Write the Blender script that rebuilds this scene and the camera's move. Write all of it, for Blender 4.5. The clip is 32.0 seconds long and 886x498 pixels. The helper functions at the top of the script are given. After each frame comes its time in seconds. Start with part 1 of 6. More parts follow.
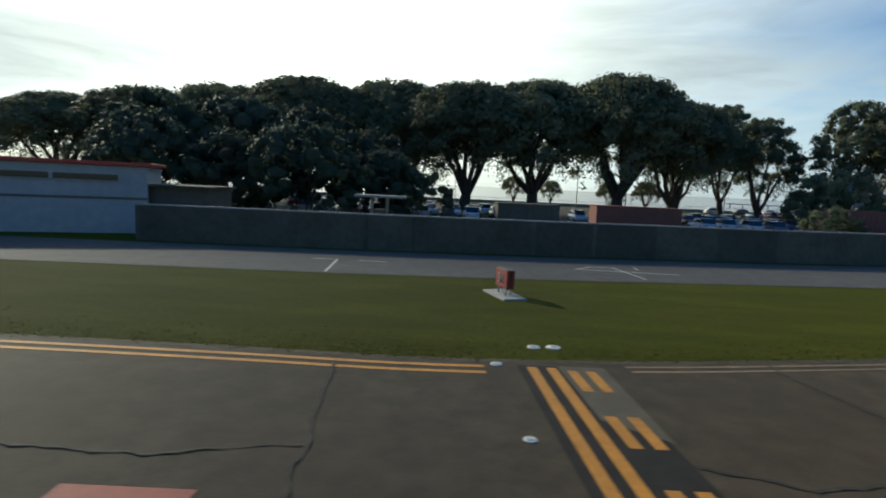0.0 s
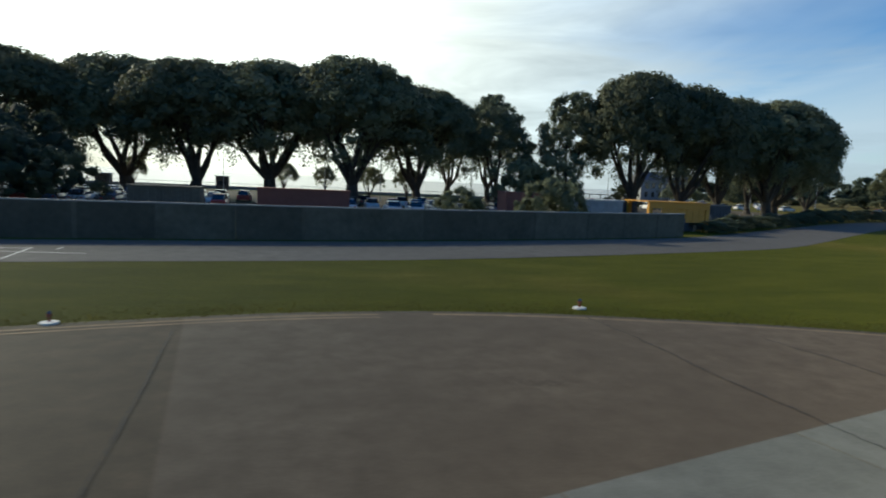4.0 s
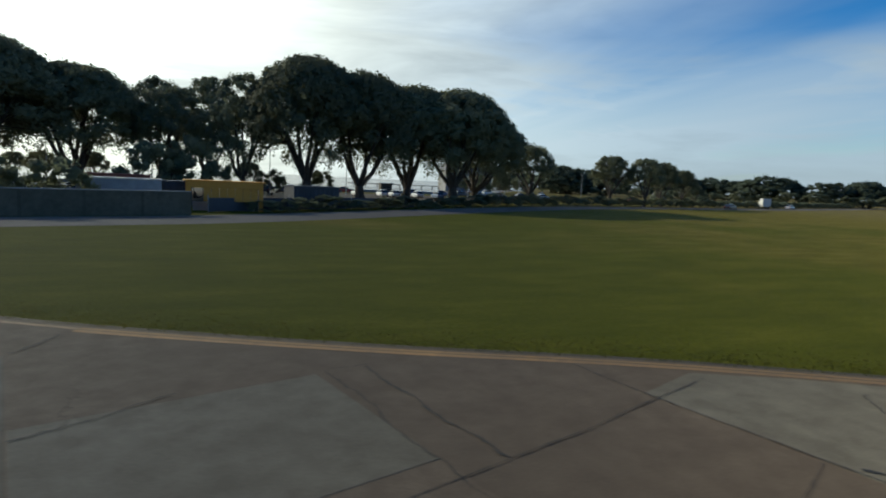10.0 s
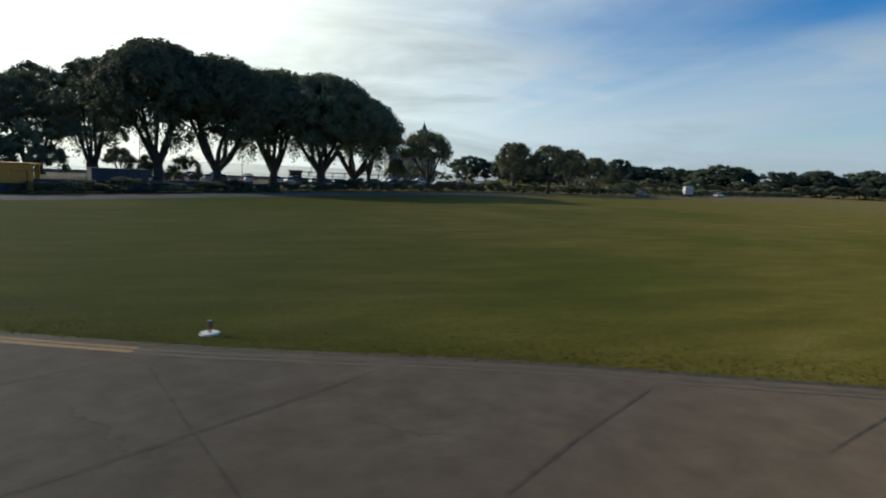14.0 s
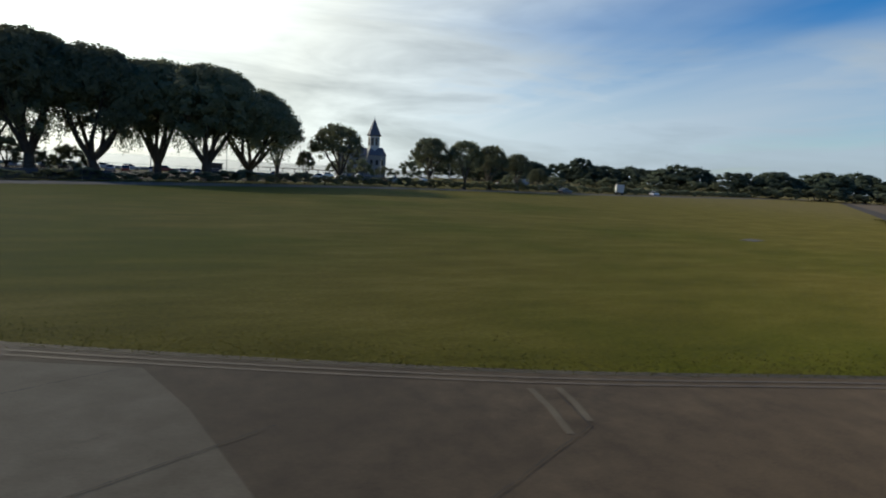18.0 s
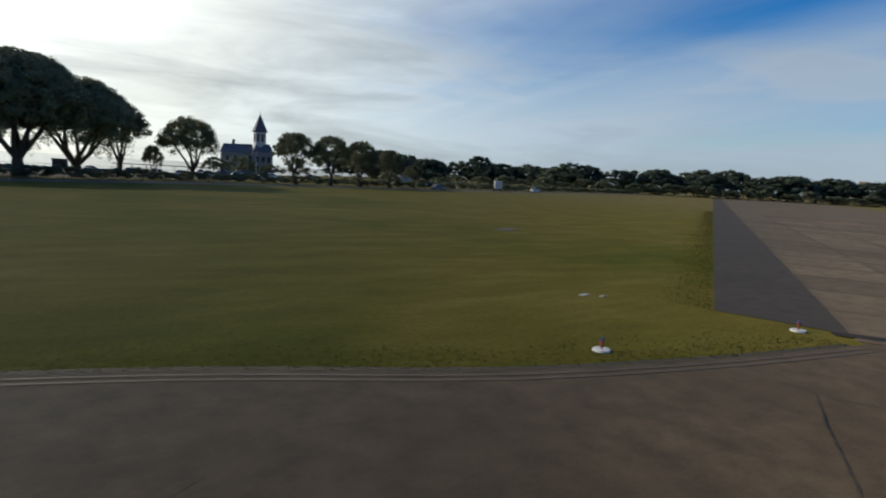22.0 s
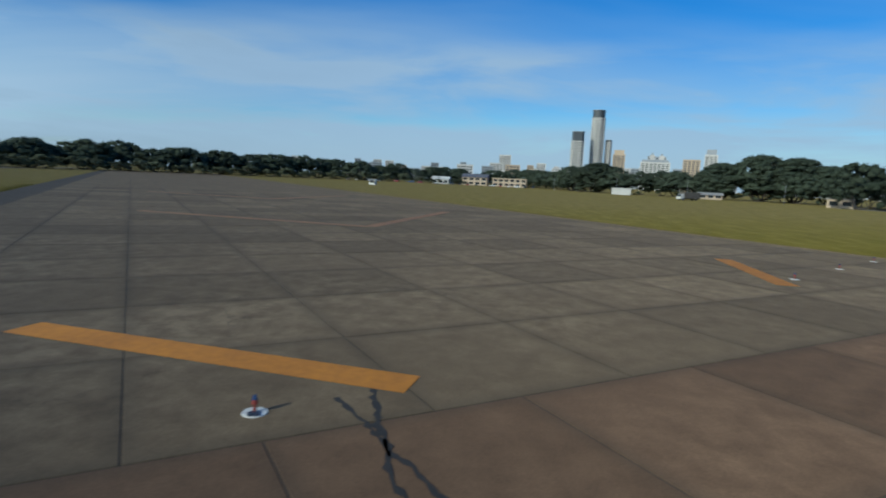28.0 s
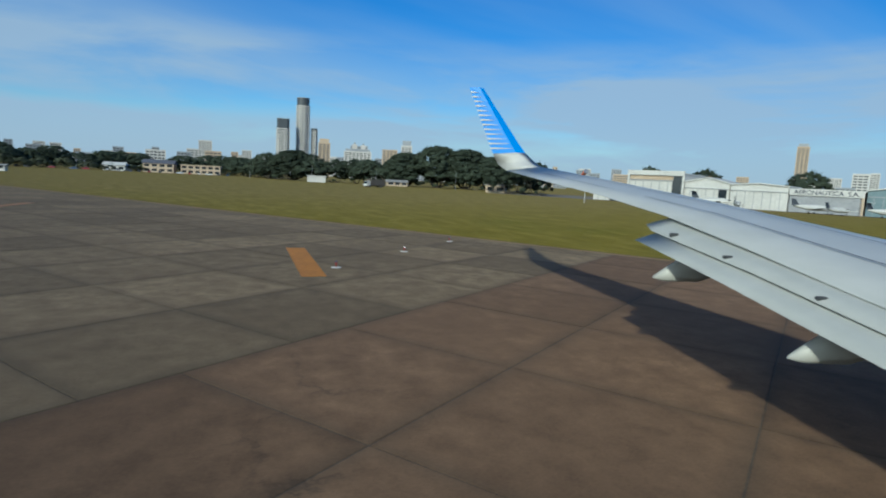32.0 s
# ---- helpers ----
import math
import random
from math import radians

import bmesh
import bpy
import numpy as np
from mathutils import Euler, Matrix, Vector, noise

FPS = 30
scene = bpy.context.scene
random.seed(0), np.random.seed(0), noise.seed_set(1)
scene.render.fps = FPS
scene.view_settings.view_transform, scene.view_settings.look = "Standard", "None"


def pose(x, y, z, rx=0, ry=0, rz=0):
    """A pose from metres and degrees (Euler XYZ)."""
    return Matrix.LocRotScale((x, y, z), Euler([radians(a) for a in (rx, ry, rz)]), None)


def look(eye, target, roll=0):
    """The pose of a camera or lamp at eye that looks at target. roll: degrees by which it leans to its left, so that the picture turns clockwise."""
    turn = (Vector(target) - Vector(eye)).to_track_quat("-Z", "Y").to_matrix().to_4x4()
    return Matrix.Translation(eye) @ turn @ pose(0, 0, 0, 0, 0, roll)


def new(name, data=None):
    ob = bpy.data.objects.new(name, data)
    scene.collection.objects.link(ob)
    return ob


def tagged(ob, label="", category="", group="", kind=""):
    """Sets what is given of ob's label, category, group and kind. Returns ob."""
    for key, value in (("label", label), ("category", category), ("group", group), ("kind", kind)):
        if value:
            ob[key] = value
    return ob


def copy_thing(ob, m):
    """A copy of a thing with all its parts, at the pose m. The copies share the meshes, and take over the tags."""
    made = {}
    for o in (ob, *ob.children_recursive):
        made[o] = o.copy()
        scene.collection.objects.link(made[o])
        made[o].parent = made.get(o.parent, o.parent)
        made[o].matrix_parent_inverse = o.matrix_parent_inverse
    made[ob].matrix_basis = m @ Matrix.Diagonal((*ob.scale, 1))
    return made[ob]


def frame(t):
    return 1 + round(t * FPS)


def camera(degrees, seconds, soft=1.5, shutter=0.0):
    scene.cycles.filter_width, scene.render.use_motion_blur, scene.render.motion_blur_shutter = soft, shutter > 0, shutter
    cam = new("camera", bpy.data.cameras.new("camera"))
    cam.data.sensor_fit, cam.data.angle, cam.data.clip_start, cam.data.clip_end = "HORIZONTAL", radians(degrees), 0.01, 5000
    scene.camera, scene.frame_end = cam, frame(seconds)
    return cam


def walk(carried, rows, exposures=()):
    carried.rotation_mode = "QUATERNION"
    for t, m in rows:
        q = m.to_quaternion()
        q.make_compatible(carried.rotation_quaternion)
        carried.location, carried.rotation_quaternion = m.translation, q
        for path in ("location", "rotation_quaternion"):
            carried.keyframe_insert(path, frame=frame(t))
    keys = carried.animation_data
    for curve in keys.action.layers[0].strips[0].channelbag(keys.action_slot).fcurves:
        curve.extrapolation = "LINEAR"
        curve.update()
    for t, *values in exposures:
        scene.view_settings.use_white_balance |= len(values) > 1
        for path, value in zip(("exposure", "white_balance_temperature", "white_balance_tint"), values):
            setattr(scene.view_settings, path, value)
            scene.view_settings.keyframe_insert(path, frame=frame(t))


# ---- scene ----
# ---- camera and walk ----
EYE = 3.9
cam = camera(75.8, 32.0, soft=1.9, shutter=0.4)
# seconds, x, y, azimuth (clockwise from +y), tilt, lean
PATH = [
    (0.0, 0.00, 0.00, -0.00, -6.48, 2.69),
    (0.5, 2.62, 0.12, 0.97, -6.58, 2.70),
    (1.0, 5.30, 0.18, 2.12, -6.79, 2.86),
    (1.5, 7.95, 0.26, 3.50, -6.91, 2.83),
    (2.0, 10.68, 0.36, 5.17, -6.99, 2.88),
    (2.5, 13.48, 0.40, 6.91, -6.98, 2.84),
    (3.0, 16.31, 0.35, 8.63, -6.90, 2.93),
    (3.5, 19.16, 0.19, 10.26, -6.77, 2.77),
    (5.5, 30.77, -1.21, 16.68, -6.97, 2.68),
    (6.0, 33.47, -1.77, 17.97, -6.97, 2.71),
    (6.5, 36.17, -2.47, 18.93, -7.00, 2.77),
    (7.0, 38.94, -3.24, 19.78, -6.75, 2.70),
    (7.5, 41.71, -4.10, 20.58, -6.78, 2.80),
    (8.0, 44.41, -4.97, 21.38, -6.77, 2.86),
    (8.5, 47.00, -5.87, 22.02, -6.87, 2.88),
    (9.0, 49.53, -6.81, 22.46, -6.80, 2.80),
    (9.5, 52.07, -7.81, 22.70, -6.82, 2.67),
    (10.0, 54.66, -8.85, 22.91, -6.78, 2.65),
    (10.5, 57.24, -9.91, 22.99, -6.47, 2.52),
    (11.0, 59.82, -10.99, 23.00, -6.63, 2.50),
    (11.5, 62.38, -12.07, 23.03, -6.73, 2.47),
    (12.0, 64.95, -13.15, 23.06, -6.70, 2.32),
    (12.5, 67.56, -14.24, 23.04, -6.96, 2.42),
    (13.0, 70.20, -15.38, 23.06, -7.10, 2.45),
    (13.5, 72.89, -16.55, 23.10, -7.44, 2.46),
    (14.0, 75.55, -17.70, 23.18, -7.64, 2.65),
    (14.5, 78.06, -18.79, 23.29, -7.41, 2.82),
    (16.5, 87.43, -22.86, 23.47, -7.50, 3.24),
    (17.0, 89.41, -23.72, 23.59, -7.62, 3.36),
    (17.5, 91.27, -24.54, 23.67, -7.71, 3.27),
    (18.0, 93.10, -25.31, 23.74, -7.72, 3.33),
    (18.5, 94.93, -26.06, 23.80, -7.71, 3.32),
    (19.0, 96.66, -26.78, 23.90, -7.43, 3.38),
    (19.5, 98.25, -27.47, 24.08, -7.43, 3.37),
    (20.0, 99.75, -28.07, 24.58, -7.40, 3.36),
    (20.5, 101.21, -28.59, 25.40, -7.30, 3.37),
    (21.0, 102.69, -29.04, 26.71, -7.39, 3.25),
    (21.5, 104.25, -29.40, 28.73, -7.43, 3.22),
    (22.0, 105.84, -29.70, 31.33, -7.36, 3.23),
    (22.5, 107.44, -29.98, 34.37, -7.40, 3.24),
    (23.0, 109.03, -30.26, 37.83, -7.41, 3.24),
    (23.5, 110.59, -30.55, 41.71, -7.24, 3.23),
    (24.0, 112.06, -30.83, 45.93, -7.19, 3.17),
    (24.5, 113.49, -31.13, 50.46, -7.14, 3.10),
    (25.0, 114.91, -31.44, 55.31, -7.12, 2.83),
    (25.5, 116.24, -31.84, 60.04, -7.19, 2.68),
    (27.5, 121.23, -34.13, 80.23, -7.13, 2.68),
    (28.0, 122.23, -34.95, 85.04, -7.07, 2.72),
    (28.5, 123.12, -35.87, 89.65, -6.94, 2.74),
    (29.0, 123.87, -36.75, 93.80, -6.82, 2.79),
    (29.5, 124.53, -37.75, 97.77, -6.98, 2.82),
    (30.0, 125.04, -38.85, 101.31, -6.83, 2.80),
    (30.5, 125.41, -40.02, 104.57, -6.82, 2.80),
    (31.0, 125.68, -41.22, 107.65, -6.81, 2.81),
    (31.5, 125.86, -42.45, 110.54, -6.78, 2.85),
    (32.0, 125.96, -43.67, 113.33, -6.83, 2.89),
]


def seat(x, y, azimuth, tilt, lean):
    return pose(x, y, EYE, 90 + tilt, 0, -azimuth) @ pose(0, 0, 0, 0, 0, lean)


walk(cam, [(t, seat(*row)) for t, *row in PATH], [(0.0, 0.30, 6250, -5), (3.0, 0.42, 6300, -4), (6.0, 0.33, 6250, -3), (12.0, 0.18, 6200, -2), (18.0, 0.18, 6350, 2), (22.0, 0.08, 6300, 4), (25.0, 0.14, 5800, 1), (27.0, 0.06, 5350, -5), (32.0, 0.04, 5350, -6)])

# ---- world, sun ----
SUN_AZ, SUN_EL = -50.0, 25.0
sun_way = Vector((math.sin(radians(SUN_AZ)) * math.cos(radians(SUN_EL)), math.cos(radians(SUN_AZ)) * math.cos(radians(SUN_EL)), math.sin(radians(SUN_EL))))
sun = new("sun", bpy.data.lights.new("sun", "SUN"))
sun.data.energy, sun.data.angle, sun.data.color = 3.4, radians(2.0), (1.0, 0.86, 0.68)
sun.matrix_world = look(sun_way * 200, (0, 0, 0))

world = bpy.data.worlds.new("sky")
scene.world = world
world.use_nodes = True
wn, wl = world.node_tree.nodes, world.node_tree.links
wn.clear()


def wmath(op, a, b=None, c=None, clamp=False):
    m = wn.new("ShaderNodeMath")
    m.operation, m.use_clamp = op, clamp
    for sock, v in zip(m.inputs, (a, b, c)):
        if v is None:
            continue
        if isinstance(v, (int, float)):
            sock.default_value = v
        else:
            wl.new(v, sock)
    return m.outputs[0]


def wmix(a, b, fac):
    m = wn.new("ShaderNodeMix")
    m.data_type = "RGBA"
    for sock, v in ((m.inputs[6], a), (m.inputs[7], b), (m.inputs[0], fac)):
        if isinstance(v, tuple):
            sock.default_value = (*v, 1)
        else:
            wl.new(v, sock)
    return m.outputs[2]


sky = wn.new("ShaderNodeTexSky")
sky.sky_type = "NISHITA"
sky.sun_disc = False
sky.sun_elevation, sky.sun_rotation = radians(SUN_EL), radians(SUN_AZ)
sky.ozone_density, sky.dust_density, sky.air_density = 3.0, 0.6, 1.0
deep = wn.new("ShaderNodeHueSaturation")
deep.inputs["Saturation"].default_value = 1.6
deep.inputs["Hue"].default_value = 0.513
wl.new(sky.outputs[0], deep.inputs["Color"])
way = wn.new("ShaderNodeTexCoord").outputs["Generated"]
split = wn.new("ShaderNodeSeparateXYZ")
wl.new(way, split.inputs[0])
up = wmath("MAXIMUM", split.outputs[2], 0.0)
flat = wmath("ADD", up, 0.12)
plane = wn.new("ShaderNodeCombineXYZ")
wl.new(wmath("DIVIDE", split.outputs[0], flat), plane.inputs[0])
wl.new(wmath("DIVIDE", split.outputs[1], flat), plane.inputs[1])
turned = wn.new("ShaderNodeMapping")
turned.inputs["Rotation"].default_value = (0, 0, radians(-28))
turned.inputs["Scale"].default_value = (1.25, 0.42, 1.0)
turned.inputs["Location"].default_value = (1.3, 0.4, 0)
wl.new(plane.outputs[0], turned.inputs["Vector"])
veil = wn.new("ShaderNodeTexNoise")
veil.inputs["Scale"].default_value, veil.inputs["Detail"].default_value, veil.inputs["Roughness"].default_value, veil.inputs["Distortion"].default_value = 0.58, 5.0, 0.46, 0.5
wl.new(turned.outputs[0], veil.inputs["Vector"])
dot = wn.new("ShaderNodeVectorMath")
dot.operation = "DOT_PRODUCT"
# the veil is brightest to the right of the sun, over the river
dot.inputs[1].default_value = (-0.19, 0.893, 0.407)
wl.new(way, dot.inputs[0])
near_sun = wmath("MAXIMUM", dot.outputs["Value"], 0.0)
glow = wmath("POWER", near_sun, 4.2)
wide_glow = wmath("POWER", near_sun, 1.3)
core = wmath("POWER", near_sun, 42.0)
low = wmath("POWER", wmath("SUBTRACT", 1.0, up, clamp=True), 5.5)
# thin streaked veil, thicker towards the sun and the horizon
cover = wmath("MULTIPLY_ADD", glow, 0.75, wmath("MULTIPLY_ADD", veil.outputs[0], 1.7, -0.82))
cover = wmath("MULTIPLY_ADD", wide_glow, 0.24, cover)
cover = wmath("MULTIPLY_ADD", low, 1.0, cover, clamp=True)
lit = wmath("MULTIPLY_ADD", core, 26.0, wmath("MULTIPLY_ADD", glow, 7.5, 4.3))
# low banks of thicker grey cloud
bank_plane = wn.new("ShaderNodeCombineXYZ")
wl.new(wmath("MULTIPLY", split.outputs[0], 1.6), bank_plane.inputs[0])
wl.new(wmath("MULTIPLY", split.outputs[1], 1.6), bank_plane.inputs[1])
wl.new(wmath("MULTIPLY", split.outputs[2], 9.0), bank_plane.inputs[2])
bank = wn.new("ShaderNodeTexNoise")
bank.inputs["Scale"].default_value, bank.inputs["Detail"].default_value, bank.inputs["Roughness"].default_value, bank.inputs["Distortion"].default_value = 1.5, 6.0, 0.55, 0.4
wl.new(bank_plane.outputs[0], bank.inputs["Vector"])
shade = wn.new("ShaderNodeMapRange")
for key, v in (("From Min", 0.42), ("From Max", 0.68), ("To Min", 0.0), ("To Max", 0.62)):
    shade.inputs[key].default_value = v
wl.new(bank.outputs[0], shade.inputs["Value"])
low_bank = wmath("POWER", wmath("SUBTRACT", 1.0, up, clamp=True), 2.2)
# long pale cloud layers low over the airfield
layer = wn.new("ShaderNodeMapRange")
for key, v in (("From Min", 0.40), ("From Max", 0.60), ("To Min", 0.0), ("To Max", 0.62)):
    layer.inputs[key].default_value = v
wl.new(bank.outputs[0], layer.inputs["Value"])
rise = wmath("MULTIPLY", up, 4.2, clamp=True)
layer_band = wmath("MULTIPLY", wmath("MULTIPLY", rise, wmath("SUBTRACT", 1.0, rise)), 4.0)
cover = wmath("MULTIPLY_ADD", layer.outputs[0], layer_band, cover, clamp=True)
lit = wmath("MULTIPLY", lit, wmath("SUBTRACT", 1.0, wmath("MULTIPLY", wmath("MULTIPLY", shade.outputs[0], low_bank), wmath("MULTIPLY", wide_glow, 1.3, clamp=True))))
white = wn.new("ShaderNodeVectorMath")
white.operation = "SCALE"
wl.new(wmix((0.86, 1.0, 1.22), (1.02, 1.0, 0.93), wmath("MULTIPLY", glow, 1.5, clamp=True)), white.inputs[0])
wl.new(lit, white.inputs["Scale"])
both = wmix(deep.outputs[0], white.outputs[0], wmath("MULTIPLY", cover, 0.9))
w_bg = wn.new("ShaderNodeBackground")
w_bg.inputs["Strength"].default_value = 0.105
wl.new(both, w_bg.inputs["Color"])
w_out = wn.new("ShaderNodeOutputWorld")
wl.new(w_bg.outputs[0], w_out.inputs["Surface"])

# ---- materials ----
def mat(name, rough=0.8, metal=0.0):
    m = bpy.data.materials.new(name)
    m.use_nodes = True
    b = m.node_tree.nodes["Principled BSDF"]
    b.inputs["Roughness"].default_value = rough
    b.inputs["Metallic"].default_value = metal
    return m, m.node_tree.nodes, m.node_tree.links, b


def noise_node(n, l, scale, detail=4.0, space="Object", vec=None, rough=0.55):
    t = n.new("ShaderNodeTexNoise")
    t.inputs["Scale"].default_value, t.inputs["Detail"].default_value, t.inputs["Roughness"].default_value = scale, detail, rough
    if vec is None:
        c = n.new("ShaderNodeTexCoord")
        vec = c.outputs[space]
    l.new(vec, t.inputs["Vector"])
    return t


def ramp(n, l, fac, stops):
    r = n.new("ShaderNodeValToRGB")
    while len(r.color_ramp.elements) < len(stops):
        r.color_ramp.elements.new(0.5)
    for e, (p, col) in zip(r.color_ramp.elements, stops):
        e.position, e.color = p, (*col, 1)
    l.new(fac, r.inputs["Fac"])
    return r


def mix(n, l, a, b, fac, mode="MIX"):
    m = n.new("ShaderNodeMix")
    m.data_type, m.blend_type = "RGBA", mode
    for sock, v in ((m.inputs[6], a), (m.inputs[7], b), (m.inputs[0], fac)):
        if hasattr(v, "is_output"):
            l.new(v, sock)
        elif isinstance(v, tuple):
            sock.default_value = (*v, 1)
        else:
            sock.default_value = v
    return m.outputs[2]


def bump(n, l, b, height, strength, distance):
    u = n.new("ShaderNodeBump")
    u.inputs["Strength"].default_value, u.inputs["Distance"].default_value = strength, distance
    l.new(height, u.inputs["Height"])
    l.new(u.outputs[0], b.inputs["Normal"])


def surface(name, dark, light, fine=8.0, coarse=0.3, rough=0.8, metal=0.0, relief=0.3, depth=0.01, space="Object", vary=0.0):
    """Two scales of variation between two colours, with fine relief; vary: spread from piece to piece."""
    m, n, l, b = mat(name, rough, metal)
    a, c = noise_node(n, l, fine, 6.0, space), noise_node(n, l, coarse, 3.0, space)
    s = n.new("ShaderNodeMath")
    s.operation = "MULTIPLY_ADD"
    s.inputs[1].default_value = 0.45
    l.new(a.outputs[0], s.inputs[0])
    k = n.new("ShaderNodeMath")
    k.operation = "MULTIPLY"
    k.inputs[1].default_value = 0.55
    l.new(c.outputs[0], k.inputs[0])
    l.new(k.outputs[0], s.inputs[2])
    r = ramp(n, l, s.outputs[0], [(0.3, dark), (0.7, light)])
    col = r.outputs[0]
    if vary:
        oi = n.new("ShaderNodeObjectInfo")
        v = n.new("ShaderNodeMapRange")
        v.inputs["To Min"].default_value, v.inputs["To Max"].default_value = 1 - vary, 1 + vary
        l.new(oi.outputs["Random"], v.inputs["Value"])
        h = n.new("ShaderNodeHueSaturation")
        l.new(v.outputs[0], h.inputs["Value"])
        l.new(col, h.inputs["Color"])
        col = h.outputs[0]
    l.new(col, b.inputs["Base Color"])
    if relief:
        bump(n, l, b, a.outputs[0], relief, depth)
    return m


def grass_material():
    m, n, l, b = mat("grass", 0.95)
    co = n.new("ShaderNodeTexCoord").outputs["Object"]
    st = n.new("ShaderNodeMapping")
    st.inputs["Rotation"].default_value = (0, 0, radians(24))
    st.inputs["Scale"].default_value = (0.35, 1.0, 1.0)
    l.new(co, st.inputs["Vector"])
    patch = noise_node(n, l, 0.035, 5.0, vec=co, rough=0.6)
    streak = noise_node(n, l, 0.55, 6.0, vec=st.outputs[0], rough=0.65)
    blade = noise_node(n, l, 9.0, 6.0, vec=co, rough=0.7)
    green = ramp(n, l, streak.outputs[0], [(0.28, (0.062, 0.067, 0.005)), (0.5, (0.080, 0.084, 0.006)), (0.75, (0.110, 0.108, 0.010))])
    dry = ramp(n, l, streak.outputs[0], [(0.28, (0.094, 0.080, 0.011)), (0.5, (0.130, 0.108, 0.016)), (0.75, (0.188, 0.149, 0.034))])
    # the grass dries out towards the runway
    xyz = n.new("ShaderNodeSeparateXYZ")
    l.new(co, xyz.inputs[0])
    dryness = n.new("ShaderNodeMapRange")
    for key, v in (("From Min", 55.0), ("From Max", 190.0), ("To Min", -0.15), ("To Max", 0.2)):
        dryness.inputs[key].default_value = v
    l.new(xyz.outputs[0], dryness.inputs["Value"])
    add = n.new("ShaderNodeMath")
    l.new(patch.outputs[0], add.inputs[0])
    l.new(dryness.outputs[0], add.inputs[1])
    f = ramp(n, l, add.outputs[0], [(0.40, (0, 0, 0)), (0.58, (1, 1, 1))])
    base = mix(n, l, green.outputs[0], dry.outputs[0], f.outputs[0])
    # straw-coloured beyond the runway
    straw = ramp(n, l, streak.outputs[0], [(0.28, (0.112, 0.088, 0.030)), (0.5, (0.150, 0.119, 0.044)), (0.75, (0.220, 0.172, 0.076))])
    beyond = n.new("ShaderNodeMapRange")
    for key, v in (("From Min", 165.0), ("From Max", 235.0), ("To Min", 0.0), ("To Max", 0.7)):
        beyond.inputs[key].default_value = v
    l.new(xyz.outputs[0], beyond.inputs["Value"])
    base = mix(n, l, base, straw.outputs[0], beyond.outputs[0])
    g = ramp(n, l, blade.outputs[0], [(0.25, (0.55, 0.55, 0.55)), (0.75, (1.25, 1.25, 1.25))])
    l.new(mix(n, l, base, g.outputs[0], 1.0, "MULTIPLY"), b.inputs["Base Color"])
    b.inputs["Specular IOR Level"].default_value = 0.07
    b.inputs["Diffuse Roughness"].default_value = 0.7
    bump(n, l, b, blade.outputs[0], 0.7, 0.06)
    return m


